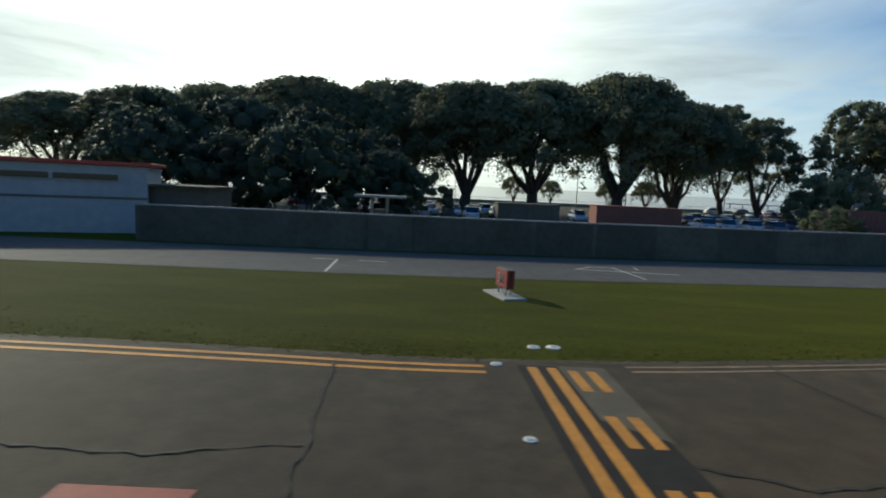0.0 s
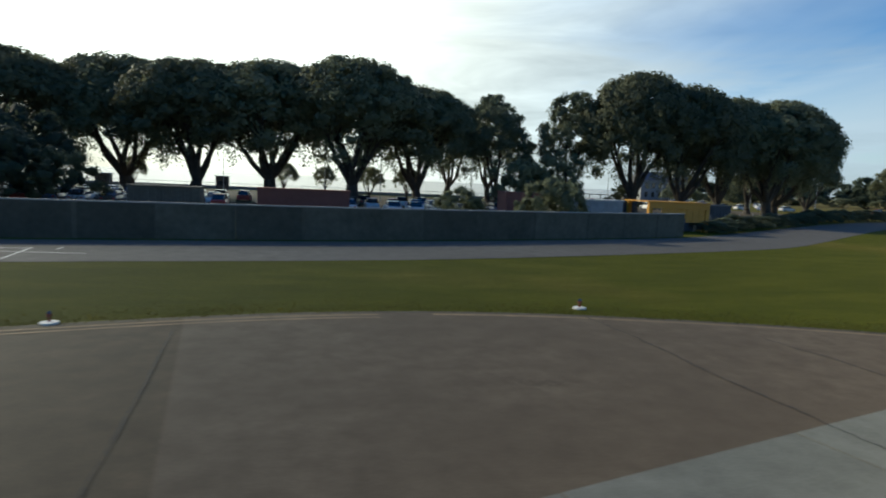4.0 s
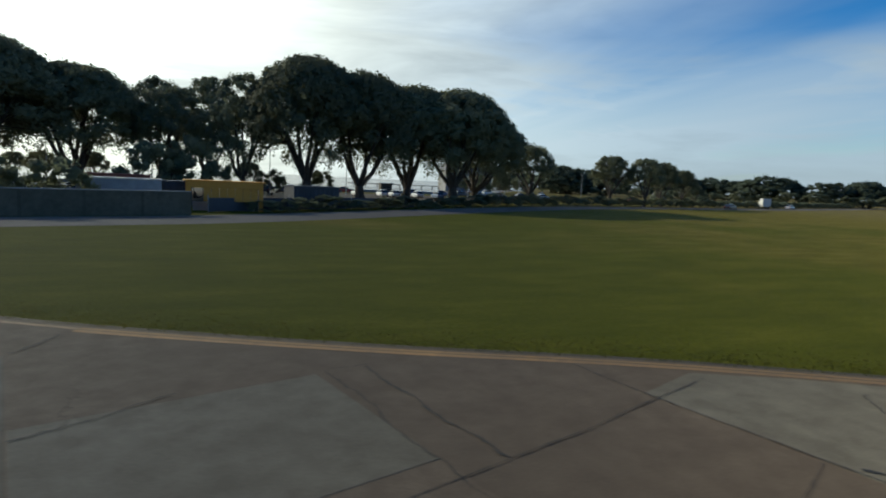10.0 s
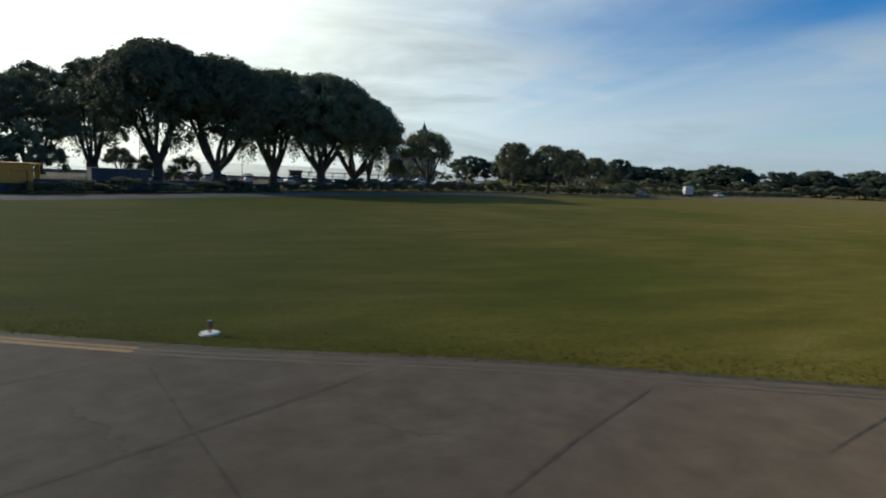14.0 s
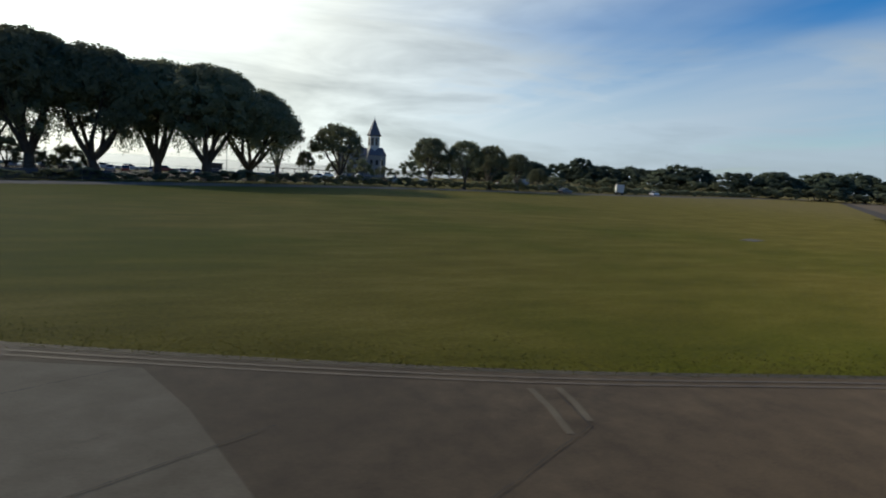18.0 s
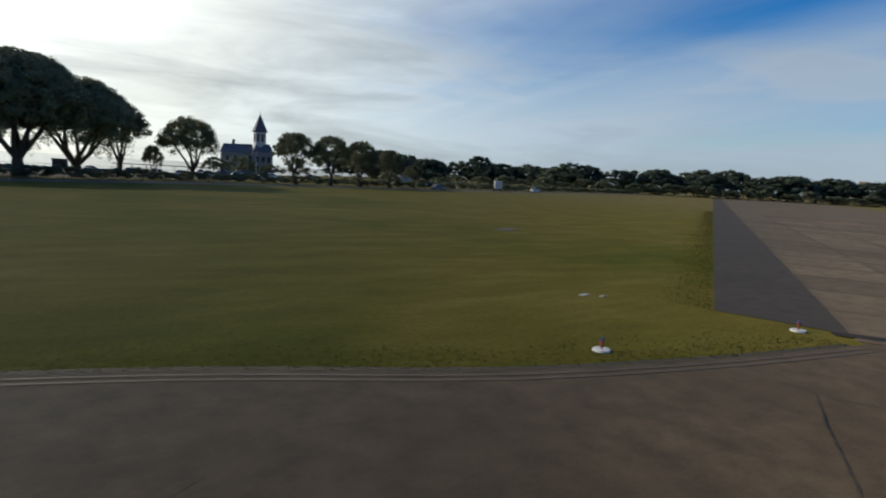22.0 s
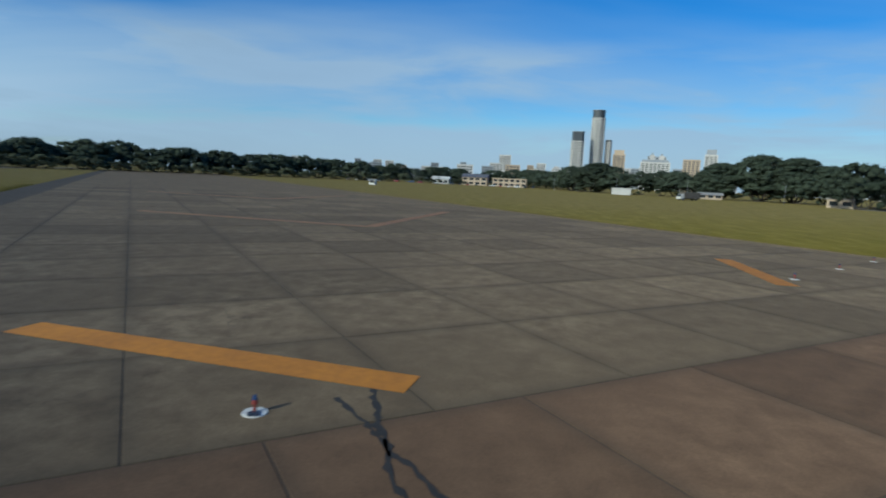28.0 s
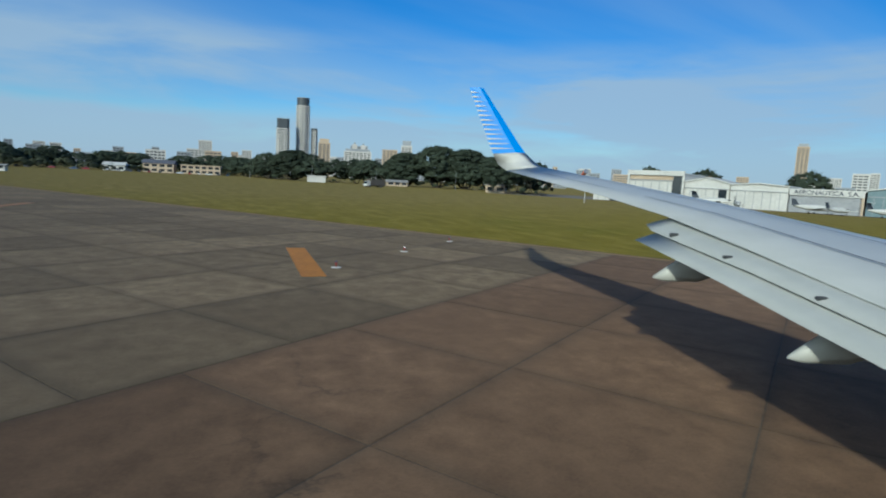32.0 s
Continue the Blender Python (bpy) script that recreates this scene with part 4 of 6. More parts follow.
spots += [(512 + rnd.uniform(-4, 4), y, rnd.choice([0, 90, 180])) for y in np.arange(-60, 70, 5.5) if rnd.random() < 0.75]
for i, (x, y, a) in enumerate(spots):
    if i < 5:
        CARS[i].matrix_basis = pose(x, y, 0, 0, 0, a)
    else:
        copy_thing(CARS[rnd.choice([0, 0, 1, 1, 2, 2, 3, 4])], pose(x, y, 0 if y < 124 or x > 115 else 0, 0, 0, a))


def make_van(x, y, turn, box_mat, label, L=6.5):
    e = tagged(empty("truck", x, y, 0, turn), label, "truck")
    part("cargo_box", boxed(-L / 2, -1.15, 0.75, L / 2 - 1.9, 1.15, 3.1, bevel=0.05), box_mat, e)
    cab = part("cab", loft(bmesh.new(), [[(L / 2 - 1.8, -1.05, 0.5), (L / 2 - 1.8, 1.05, 0.5), (L / 2 - 1.8, 1.0, 2.4), (L / 2 - 1.8, -1.0, 2.4)], [(L / 2 - 0.5, -1.05, 0.5), (L / 2 - 0.5, 1.05, 0.5), (L / 2 - 0.7, 1.0, 2.35), (L / 2 - 0.7, -1.0, 2.35)], [(L / 2, -1.0, 0.55), (L / 2, 1.0, 0.55), (L / 2 - 0.15, 0.98, 1.3), (L / 2 - 0.15, -0.98, 1.3)]]), M_WHITE, e)
    part("windscreen", loft(bmesh.new(), [[(L / 2 - 0.66, -0.9, 2.2), (L / 2 - 0.66, 0.9, 2.2), (L / 2 - 0.6, 0.9, 2.25), (L / 2 - 0.6, -0.9, 2.25)], [(L / 2 - 0.2, -0.9, 1.35), (L / 2 - 0.2, 0.9, 1.35), (L / 2 - 0.1, 0.9, 1.4), (L / 2 - 0.1, -0.9, 1.4)]]), M_GLASS, cab)
    part("chassis", boxed(-L / 2, -0.5, 0.45, L / 2 - 0.6, 0.5, 0.748), M_DARKWALL, e)
    for xx in (-L * 0.3, L * 0.34):
        for sy in (-1, 1):
            wheel(e, xx, sy * 0.92, 0.46, 0.28)
    return e


make_van(212, 114, 57, M_WHITE, "white box truck beside the perimeter road", 4.6)
make_van(188, 133, 195, M_GREYWALL, "pale box truck on the perimeter road")
make_van(341, -106, 120, M_DARKWALL, "truck with a white cab and dark cargo box", 10)

# ---- lamp posts, railing, promenade ----
def lamp_post(h, arm):
    e = tagged(empty("lamp_post", 0, 0), "tall grey steel lamp post with a short arm", "lamp post", "lamp posts")
    part("pole", cone(bmesh.new(), (0, 0, -0.03), (0, 0, h), 0.1, 0.055, 8), M_METAL, e)
    part("base", cone(bmesh.new(), (0, 0, -0.03), (0, 0, 0.4), 0.17, 0.14, 8), M_METAL, e)
    part("arm", cone(bmesh.new(), (0, 0, h - 0.1), (arm, 0, h + 0.25), 0.045, 0.035, 6), M_METAL, e)
    part("lantern", boxed(arm - 0.3, -0.14, h + 0.16, arm + 0.35, 0.14, h + 0.3, bevel=0.03), M_DARKWALL, e)
    return e


lp = lamp_post(8.0, 1.0)
lp.matrix_basis = pose(-15, 122, 0)
for x, y, a in ((2, 122, 90), (22, 96, 0), (31.5, 100, 40), (46.8, 96, 180), (65.5, 98, 0), (84, 118, 90), (100, 122, 0), (118, 126, 90), (131, 130, 180), (147, 150, 0), (171, 150, 90), (-34, 122, 0), (380, -118, 20), (362, -150, 100), (420, -96, 0), (470, -70, 0), (505, 20, 0)):
    copy_thing(lp, pose(x, y, 0, 0, 0, a))
railing = tagged(empty("river_railing", 0, 0), "low pale promenade parapet with a steel rail", "railing")
RAIL = spline([(-90, 136), (-20, 137), (60, 140), (118, 147)], 4.0)
for a, b in zip(RAIL, RAIL[1:]):
    part("parapet", ribbon(bmesh.new(), a, b, -0.03, 0.7, 0.3), M_COPING, railing)
    part("baluster", cone(bmesh.new(), (a[0], a[1] + 0.1, 0.7), (a[0], a[1] + 0.1, 1.35), 0.05, 0.05, 6), M_METAL, railing)
    part("rail", cone(bmesh.new(), (a[0], a[1] + 0.1, 1.32), (b[0], b[1] + 0.1, 1.32), 0.05, 0.05, 6), M_METAL, railing)
for x, y, w, h in ((0.5, 130, 2.4, 3.0), (-22, 128, 2.6, 2.6), (98, 134, 3.0, 2.8)):
    k = tagged(empty("kiosk", x, y), "small dark riverside kiosk with a flat roof", "kiosk", "riverside kiosks")
    part("body", boxed(-w / 2, -1, -0.03, w / 2, 1, h - 0.2), M_DARKWALL, k)
    part("roof", boxed(-w / 2 - 0.3, -1.3, h - 0.198, w / 2 + 0.3, 1.3, h), M_COPING, k)
    part("hatch", boxed(-w / 3, -1.03, 1.0, w / 3, -1.002, 1.9), M_GLASS, k)

# ---- spired clubhouse ----
club = tagged(empty("spired_clubhouse", 162, 210, 0, -8), "grey stone clubhouse with a steep pointed slate spire", "building")
part("hall", boxed(-13.5, -1, -0.03, -2.6, 12, 8.6), M_STONE, club)
part("gable_wing", boxed(-2.598, -3, -0.03, 4.5, 10, 9.2), M_STONE, club)
part("hall_roof", loft(bmesh.new(), [[(-13.9, -1.4, 8.602), (-13.9, 12.4, 8.602), (-12.6, 8.5, 12.0), (-12.6, 2.5, 12.0)], [(-2.5, -1.4, 8.602), (-2.5, 12.4, 8.602), (-2.5, 8.5, 12.4), (-2.5, 2.5, 12.4)]]), M_SLATE, club)
part("wing_roof", loft(bmesh.new(), [[(-2.6, -3.3, 9.202), (4.8, -3.3, 9.202), (3.4, -1.5, 12.6), (-1.4, -1.5, 12.6)], [(-2.6, 10.2, 9.202), (4.8, 10.2, 9.202), (3.4, 8.5, 12.6), (-1.4, 8.5, 12.6)]]), M_SLATE, club)
part("tower", cone(bmesh.new(), (0, 0, 8), (0, 0, 17.6), 2.35, 2.2, 8), M_WHITE, club, "pale octagonal tower")
for i in range(8):
    a = i * math.pi / 4 + math.pi / 8
    bm = boxed(-0.5, -0.06, 13.4, 0.5, 0.06, 16.6)
    bmesh.ops.transform(bm, matrix=Matrix.Rotation(a, 4, "Z") @ Matrix.Translation((0, -2.1, 0)), verts=bm.verts[:])
    part("louvre", bm, M_DARKWALL, club)
part("cornice", cone(bmesh.new(), (0, 0, 17.3), (0, 0, 17.75), 2.5, 3.0, 8), M_SLATE, club)
part("spire", cone(bmesh.new(), (0, 0, 17.752), (0, 0, 24.6), 2.75, 0.12, 8), M_SLATE, club)
part("finial", cone(bmesh.new(), (0, 0, 24.5), (0, 0, 25.8), 0.12, 0.03, 6), M_METAL, club)
for x in (-12, -9.4, -6.8, -4.2):
    for z in (1.6, 5.2):
        w = part("window", boxed(x, -1.05, z, x + 1.1, -1.004, z + 2.1), M_GLASS, club)
        part("frame", boxed(x - 0.12, -1.09, z - 0.14, x + 1.22, -1.052, z - 0.002), M_COPING, w)
for x in (-1.6, 0.6, 2.6):
    for z in (1.6, 5.2):
        part("window", boxed(x, -3.05, z, x + 1.0, -3.004, z + 2.1), M_GLASS, club)
part("chimney", boxed(-9.5, 5, 12, -8.5, 6, 14), M_STONE, club)
club.scale = (1.08, 1.0, 0.98)
pier = tagged(empty("pier", 150, 225), "dark low timber pier on posts by the river", "pier")
part("deck", boxed(-40, -2, 1.4, 12, 2, 1.7), M_DARKWALL, pier)
for i in range(11):
    part("post", cone(bmesh.new(), (-38 + 5 * i, 0, -0.03), (-38 + 5 * i, 0, 1.4), 0.2, 0.2, 6), M_DARKWALL, pier)

# ---- houses and sheds beyond the runway ----
def house(x, y, turn, w, d, h, wall_mat, roof_mat, label, cols, rows, flat=False):
    e = tagged(empty("house", x, y, 0, turn), label, "house")
    part("wall", boxed(-w / 2, -d / 2, -0.03, w / 2, d / 2, h), wall_mat, e)
    if flat:
        part("roof", boxed(-w / 2 - 0.3, -d / 2 - 0.3, h + 0.002, w / 2 + 0.3, d / 2 + 0.3, h + 0.4), roof_mat, e)
    else:
        part("roof", loft(bmesh.new(), [[(-w / 2 - 0.6, -d / 2 - 0.7, h + 0.002), (-w / 2 - 0.6, d / 2 + 0.7, h + 0.002), (-w / 2 - 0.6, 0.1, h + d * 0.24), (-w / 2 - 0.6, -0.1, h + d * 0.24)], [(w / 2 + 0.6, -d / 2 - 0.7, h + 0.002), (w / 2 + 0.6, d / 2 + 0.7, h + 0.002), (w / 2 + 0.6, 0.1, h + d * 0.24), (w / 2 + 0.6, -0.1, h + d * 0.24)]]), roof_mat, e)
    for r in range(rows):
        for c in range(cols):
            xx, z = -w / 2 + (c + 0.5) * w / cols, 0.9 + r * (h / rows)
            win = part("window", boxed(xx - w / cols * 0.33, -d / 2 - 0.05, z, xx + w / cols * 0.33, -d / 2 - 0.004, z + h / rows * 0.5), M_GLASS, e)
            part("sill", boxed(xx - w / cols * 0.36, -d / 2 - 0.12, z - 0.14, xx + w / cols * 0.36, -d / 2 - 0.004, z - 0.002), M_COPING, win)
    return e


house(541, -20, 262, 18, 10, 5.8, M_BEIGE, M_SLATE, "two-storey pale terminal house with a slate roof", 4, 2)
house(538, -45, 262, 24, 9, 5.6, M_BEIGE, M_BEIGE, "long beige flat-roofed annex building", 6, 2, True)
house(532, 4, 262, 12, 8, 3.4, M_WHITE, M_WHITE, "low white bungalow with a shallow roof", 3, 1)
house(418, -98, 262, 9, 5, 2.9, M_WHITE, M_WHITE, "low white shed beside the airfield fence", 0, 0, True)
house(398, -134, 262, 10, 5, 2.0, M_BEIGE, M_COPING, "low beige shed with a pale roof behind the grass", 3, 1)
house(338, -158, 235, 8, 7, 3.0, M_BEIGE, M_COPING, "small beige house among trees beyond the grass", 2, 1, True)
house(352, 15, 262, 2.6, 2.2, 1.7, M_WHITE, M_COPING, "small white airfield hut", 1, 1)


# ---- hangars ----
def hx(x, y):
    """A place by the hangar line: along it and behind it."""
    a = radians(207.1)
    return 284 + x * math.cos(a) - y * math.sin(a), -181 + x * math.sin(a) + y * math.cos(a)


def hangar(x0, x1, h, rise, wall_mat, label, doors, dark_door):
    e = tagged(empty("hangar", *hx(x0, 0), 0, 207.1), label, "hangar", "hangars along the apron")
    w, d = x1 - x0, 22
    part("wall", loft(bmesh.new(), [[(0, y, -0.03), (w, y, -0.03), (w, y, h), (w / 2, y, h + rise), (0, y, h)] for y in (0, d)]), wall_mat, e)
    part("roof", loft(bmesh.new(), [[(-0.3, y, h - 0.1), (w / 2, y, h + rise + 0.02), (w + 0.3, y, h - 0.1), (w + 0.3, y, h + 0.25), (w / 2, y, h + rise + 0.35), (-0.3, y, h + 0.25)] for y in (-0.5, d + 0.3)]), M_WHITE, e)
    n = doors
    for i in range(n):
        a = w * 0.05 + i * w * 0.9 / n
        dk = i == dark_door
        # the dark leaf is a solid panel: its colour gives an open doorway's shade
        p = part("door", boxed(a + 0.04, -0.16 - 0.1 * (i % 2), 0, a + w * 0.9 / n - 0.04, -0.04 - 0.1 * (i % 2), h * 0.74), M_GLASS if dk else wall_mat, e, "dark panel standing for the shade in an open doorway" if dk else "")
        if not dk:
            part("rib", boxed(a + w * 0.42 / n, -0.36, 0.1, a + w * 0.48 / n, -0.262, h * 0.72), M_GREYWALL, p)
    part("track", boxed(0.1, -0.4, h * 0.745, w - 0.1, -0.004, h * 0.78), M_GREYWALL, e)
    return e


hangar(-13, -0.3, 5.4, 0.2, M_WHITE, "low white office block beside the hangars", 4, 2)
tall_hangar = hangar(0, 18.3, 10.0, 0.0, M_WHITE, "tall white flat-roofed aircraft hangar with sliding doors", 6, 5)
part("portal", loft(bmesh.new(), [[(-0.35, y, 0), (-0.35, y, 10.9), (18.65, y, 10.9), (18.65, y, 0), (18.0, y, 0), (18.0, y, 9.3), (0.35, y, 9.3), (0.35, y, 0)] for y in (-1.1, -0.55)]), M_WHITE, tall_hangar, "white portal frame round the doors")
part("header", boxed(0.4, -0.5, 7.85, 14.9, -0.42, 9.2), M_BEIGE, tall_hangar, "tan header panel over the doors")
# no real opening: a dark panel paints the shade inside the tall doorway
part("door_gap_shade", boxed(15.0, -0.5, 0.05, 17.9, -0.42, 9.2), M_GLASS, tall_hangar, "tall dark panel standing for a shaded door opening")
hangar(18.6, 32.2, 7.4, 1.6, M_WHITE, "white gabled aircraft hangar with sliding doors", 5, 4)
hangar(32.5, 48.2, 7.2, 0.5, M_WHITE, "white low-gabled aircraft hangar with closed doors", 6, 9)
grey_hangar = hangar(48.6, 66.4, 6.5, 0.0, M_GREYWALL, "grey aircraft hangar with a lettered white fascia", 6, 9)
hangar(67.0, 76.4, 7.0, 0.6, M_TEAL, "blue-grey steel aircraft hangar", 4, 9)
hangar(77.0, 88, 5.8, 0.8, M_BEIGE, "beige aircraft hangar with closed doors", 4, 1)
part("fascia", boxed(-0.1, -0.62, 4.9, 17.9, -0.52, 6.62), M_WHITE, grey_hangar, "white lettered fascia board")


def lettering(words, size, material, parent, m, name="lettering", bold=0.0):
    cu = bpy.data.curves.new(name, "FONT")
    cu.offset = bold
    cu.body, cu.size, cu.extrude, cu.align_x, cu.align_y = words, size, 0.02, "CENTER", "CENTER"
    tmp = bpy.data.objects.new("tmp", cu)
    me = bpy.data.meshes.new_from_object(tmp)
    bpy.data.objects.remove(tmp)
    me.materials.append(material)
    me.transform(m)
    o = new(name, me)
    o.parent = parent
    return o


lettering("AERONAUTICA  S.A.", 1.72, M_LETTER, grey_hangar, Matrix.Translation((8.9, -0.65, 5.76)) @ Matrix.Rotation(radians(90), 4, "X"), bold=0.02)
part("pillar", boxed(17.3, -0.7, 0, 17.95, -0.63, 4.88), M_BEIGE, grey_hangar, "yellowish corner pillar")


def small_plane(x, y, turn, s, high_tail, label):
    e = tagged(empty("light_aircraft", x, y, 0, turn), label, "aircraft", "parked light aircraft")
    ring = lambda x, r, z: [(x, r * math.cos(k * math.pi / 4), z + r * math.sin(k * math.pi / 4)) for k in range(8)]
    part("fuselage", loft(bmesh.new(), [ring(5.2 * s, 0.08 * s, 1.3 * s), ring(4.2 * s, 0.5 * s, 1.4 * s), ring(2 * s, 0.75 * s, 1.6 * s), ring(-1 * s, 0.7 * s, 1.6 * s), ring(-4.6 * s, 0.2 * s, 1.9 * s)]), M_WHITE, e)
    for sy in (-1, 1):
        part("wing", loft(bmesh.new(), [[(1.4 * s, sy * 0.5 * s, 1.2 * s), (-0.6 * s, sy * 0.5 * s, 1.2 * s), (-0.6 * s, sy * 0.5 * s, 1.3 * s), (1.2 * s, sy * 0.5 * s, 1.36 * s)], [(0.6 * s, sy * 6 * s, 1.6 * s), (-0.3 * s, sy * 6 * s, 1.6 * s), (-0.3 * s, sy * 6 * s, 1.66 * s), (0.55 * s, sy * 6 * s, 1.68 * s)]]), M_WHITE, e)
        part("engine", cone(bmesh.new(), (1.8 * s, sy * 1.9 * s, 1.4 * s), (-0.6 * s, sy * 1.9 * s, 1.4 * s), 0.34 * s, 0.2 * s, 8), M_WHITE, e)
        part("gear_leg", cone(bmesh.new(), (0, sy * 1.5 * s, 1.25 * s), (0, sy * 1.5 * s, 0.2 * s), 0.07 * s, 0.07 * s, 6), M_METAL, e)
        part("wheel", cone(bmesh.new(), (0, sy * 1.5 * s - 0.1, 0.22 * s), (0, sy * 1.5 * s + 0.1, 0.22 * s), 0.25 * s, 0.25 * s, 10), M_RUBBER, e)
        zt = (3.7 if high_tail else 2.0) * s
        part("tailplane", loft(bmesh.new(), [[(-3.8 * s, 0, zt), (-4.9 * s, 0, zt), (-4.9 * s, 0, zt + 0.08), (-3.8 * s, 0, zt + 0.1)], [(-4.2 * s, sy * 2.2 * s, zt), (-4.9 * s, sy * 2.2 * s, zt), (-4.9 * s, sy * 2.2 * s, zt + 0.05), (-4.2 * s, sy * 2.2 * s, zt + 0.06)]]), M_WHITE, e)
    part("fin", loft(bmesh.new(), [[(-3.0 * s, -0.06, 1.9 * s), (-4.8 * s, -0.06, 1.9 * s), (-4.8 * s, 0.06, 1.9 * s), (-3.0 * s, 0.06, 1.9 * s)], [(-4.1 * s, -0.04, 3.7 * s), (-5.1 * s, -0.04, 3.7 * s), (-5.1 * s, 0.04, 3.7 * s), (-4.1 * s, 0.04, 3.7 * s)]]), M_BLUE, e, "dark coloured tail fin")
    part("nose_leg", cone(bmesh.new(), (3.8 * s, 0, 1.1 * s), (3.8 * s, 0, 0.0), 0.06 * s, 0.1 * s, 6), M_RUBBER, e)
    part("cockpit_window", boxed(3.0 * s, -0.55 * s, 1.75 * s, 3.7 * s, 0.55 * s, 2.0 * s), M_GLASS, e)
    return e


for x, y, a, s, ht in ((6, -11, 40, 1.15, True), (14, -12, 70, 0.8, False), (21, -9, 20, 0.8, False), (31, -12, 25, 1.25, True), (38, -15, 290, 1.0, True), (56, -12, 30, 1.05, False), (62, -15, 60, 0.9, False), (72, -12, 35, 1.0, True)):
    small_plane(*hx(x, y), a + 207, s, ht, "small white twin-engined aircraft parked on the apron")

sock = tagged(empty("windsock", 246, -134), "orange-red fabric windsock on a white mast", "windsock")
part("mast", cone(bmesh.new(), (0, 0, -0.03), (0, 0, 8.2), 0.09, 0.06, 8), M_WHITE, sock)
bm = bmesh.new()
cone(bm, (0.1, 0.05, 8.1), (4.0, -1.0, 6.6), 0.6, 0.25, 12)
part("sleeve", bm, M_SOCK, sock)
part("hoop", cone(bmesh.new(), (0.06, 0.06, 8.12), (0.16, 0.03, 8.08), 0.62, 0.62, 12), M_METAL, sock)


# ---- city skyline ----
def block(x, y, w, d, h, wall_mat, floors, label, cap=0.0, cap_mat=None, name="tower_block"):
    turn = math.degrees(math.atan2(-43 - y, 126 - x)) + 90
    e = tagged(empty(name, x, y, 0, turn), label, "tower" if h > 60 else "building", "city skyline")
    part("wall", boxed(-w / 2, -d / 2, -0.03, w / 2, d / 2, h), wall_mat, e)
    for i in range(floors):
        z = h * 0.06 + i * h * 0.92 / floors
        part("window_band", boxed(-w / 2 - 0.3, -d / 2 - 0.3, z, w / 2 + 0.3, d / 2 + 0.3, z + h * 0.92 / floors * 0.5), M_FARGLASS, e)
    n = max(2, int(w / 6))
    for i in range(n + 1):
        xx = -w / 2 + i * w / n
        part("pier", boxed(xx - 0.9, -d / 2 - 0.9, 0, xx + 0.9, -d / 2 - 0.32, h), wall_mat, e)
    if cap:
        part("crown", boxed(-w / 2 + 1.5, -d / 2 + 1.5, h + 0.02, w / 2 - 1.5, d / 2 - 1.5, h + cap), cap_mat, e, "dark plant storey")
    return e


def slim_tower(x, y, w, h, floors, crown, label, sides=16, square=0.0):
    """A rounded apartment tower: glass shaft, a balcony slab at each floor, upright piers, a recessed dark crown."""
    turn = math.degrees(math.atan2(-43 - y, 126 - x)) + 90
    e = tagged(empty("apartment_tower", x, y, 0, turn), label, "tower", "city skyline")

    def plan(r):
        out = []
        for k in range(sides):
            a = 2 * math.pi * (k + 0.5) / sides
            c, q = math.cos(a), math.sin(a)
            m = (1 - square) + square / max(abs(c), abs(q))
            out.append((r * m * c, r * m * q))
        return out

    def prism(r, z0, z1):
        return loft(bmesh.new(), [[(px, py, z) for px, py in plan(r)] for z in (z0, z1)])

    r = w / 2
    part("shaft", prism(r * 0.95, -0.03, h), M_FARGLASS, e, "dark window glass")
    step = h / floors
    for i in range(floors):
        part("floor_slab", prism(r, i * step + step * 0.02, i * step + step * 0.52), M_TOWER, e)
    for px, py in plan(r)[::2]:
        part("pier", boxed(px - 0.6, py - 0.6, 0, px + 0.6, py + 0.6, h + 0.3), M_TOWER, e)
    cr = part("crown", prism(r * 0.93, h + 0.31, h + crown), M_FARGLASS, e, "dark glazed crown")
    part("rim", prism(r * 0.97, h + crown + 0.01, h + crown + 1.2), M_TOWERGREY, cr)
    return e


slim_tower(1616, -284, 33, 174, 44, 17, "tall slender rounded white apartment tower with a dark crown")
slim_tower(1622, -314, 17, 116, 30, 3, "narrow pale wing beside the tall apartment tower", 8)
slim_tower(1580, -231, 31, 112, 30, 21, "square white apartment tower with a dark crown", 16, 1.0)
block(1303, -277, 22, 20, 68, M_BEIGE, 18, "beige stepped apartment block", 8, M_BEIGE)
block(1094, -293, 44, 20, 46, M_TOWER, 14, "pale apartment block with roof turrets", 4, M_TOWERGREY)
block(1092, -287, 6, 6, 58, M_TOWER, 3, "small pale roof turret of an apartment block", 3, M_TOWERGREY)
block(1092, -302, 6, 6, 57, M_TOWER, 3, "small pale roof turret of an apartment block", 3, M_TOWERGREY)
block(1180, -318, 30, 20, 60, M_TOWERGREY, 16, "grey apartment block among others")
block(1080, -346, 24, 18, 52, M_BEIGE, 14, "beige apartment block among others")
block(1165, -406, 19, 18, 66, M_TOWER, 18, "pale apartment tower with a round top", 9, M_TOWERGREY)
block(1034, -462, 20, 18, 50, M_BEIGE, 12, "beige apartment block behind the trees")
block(915, -1164, 20, 17, 108, M_BEIGE, 30, "tall beige apartment tower with a grey roof frame", 6, M_TOWERGREY)
rnd = random.Random(21)
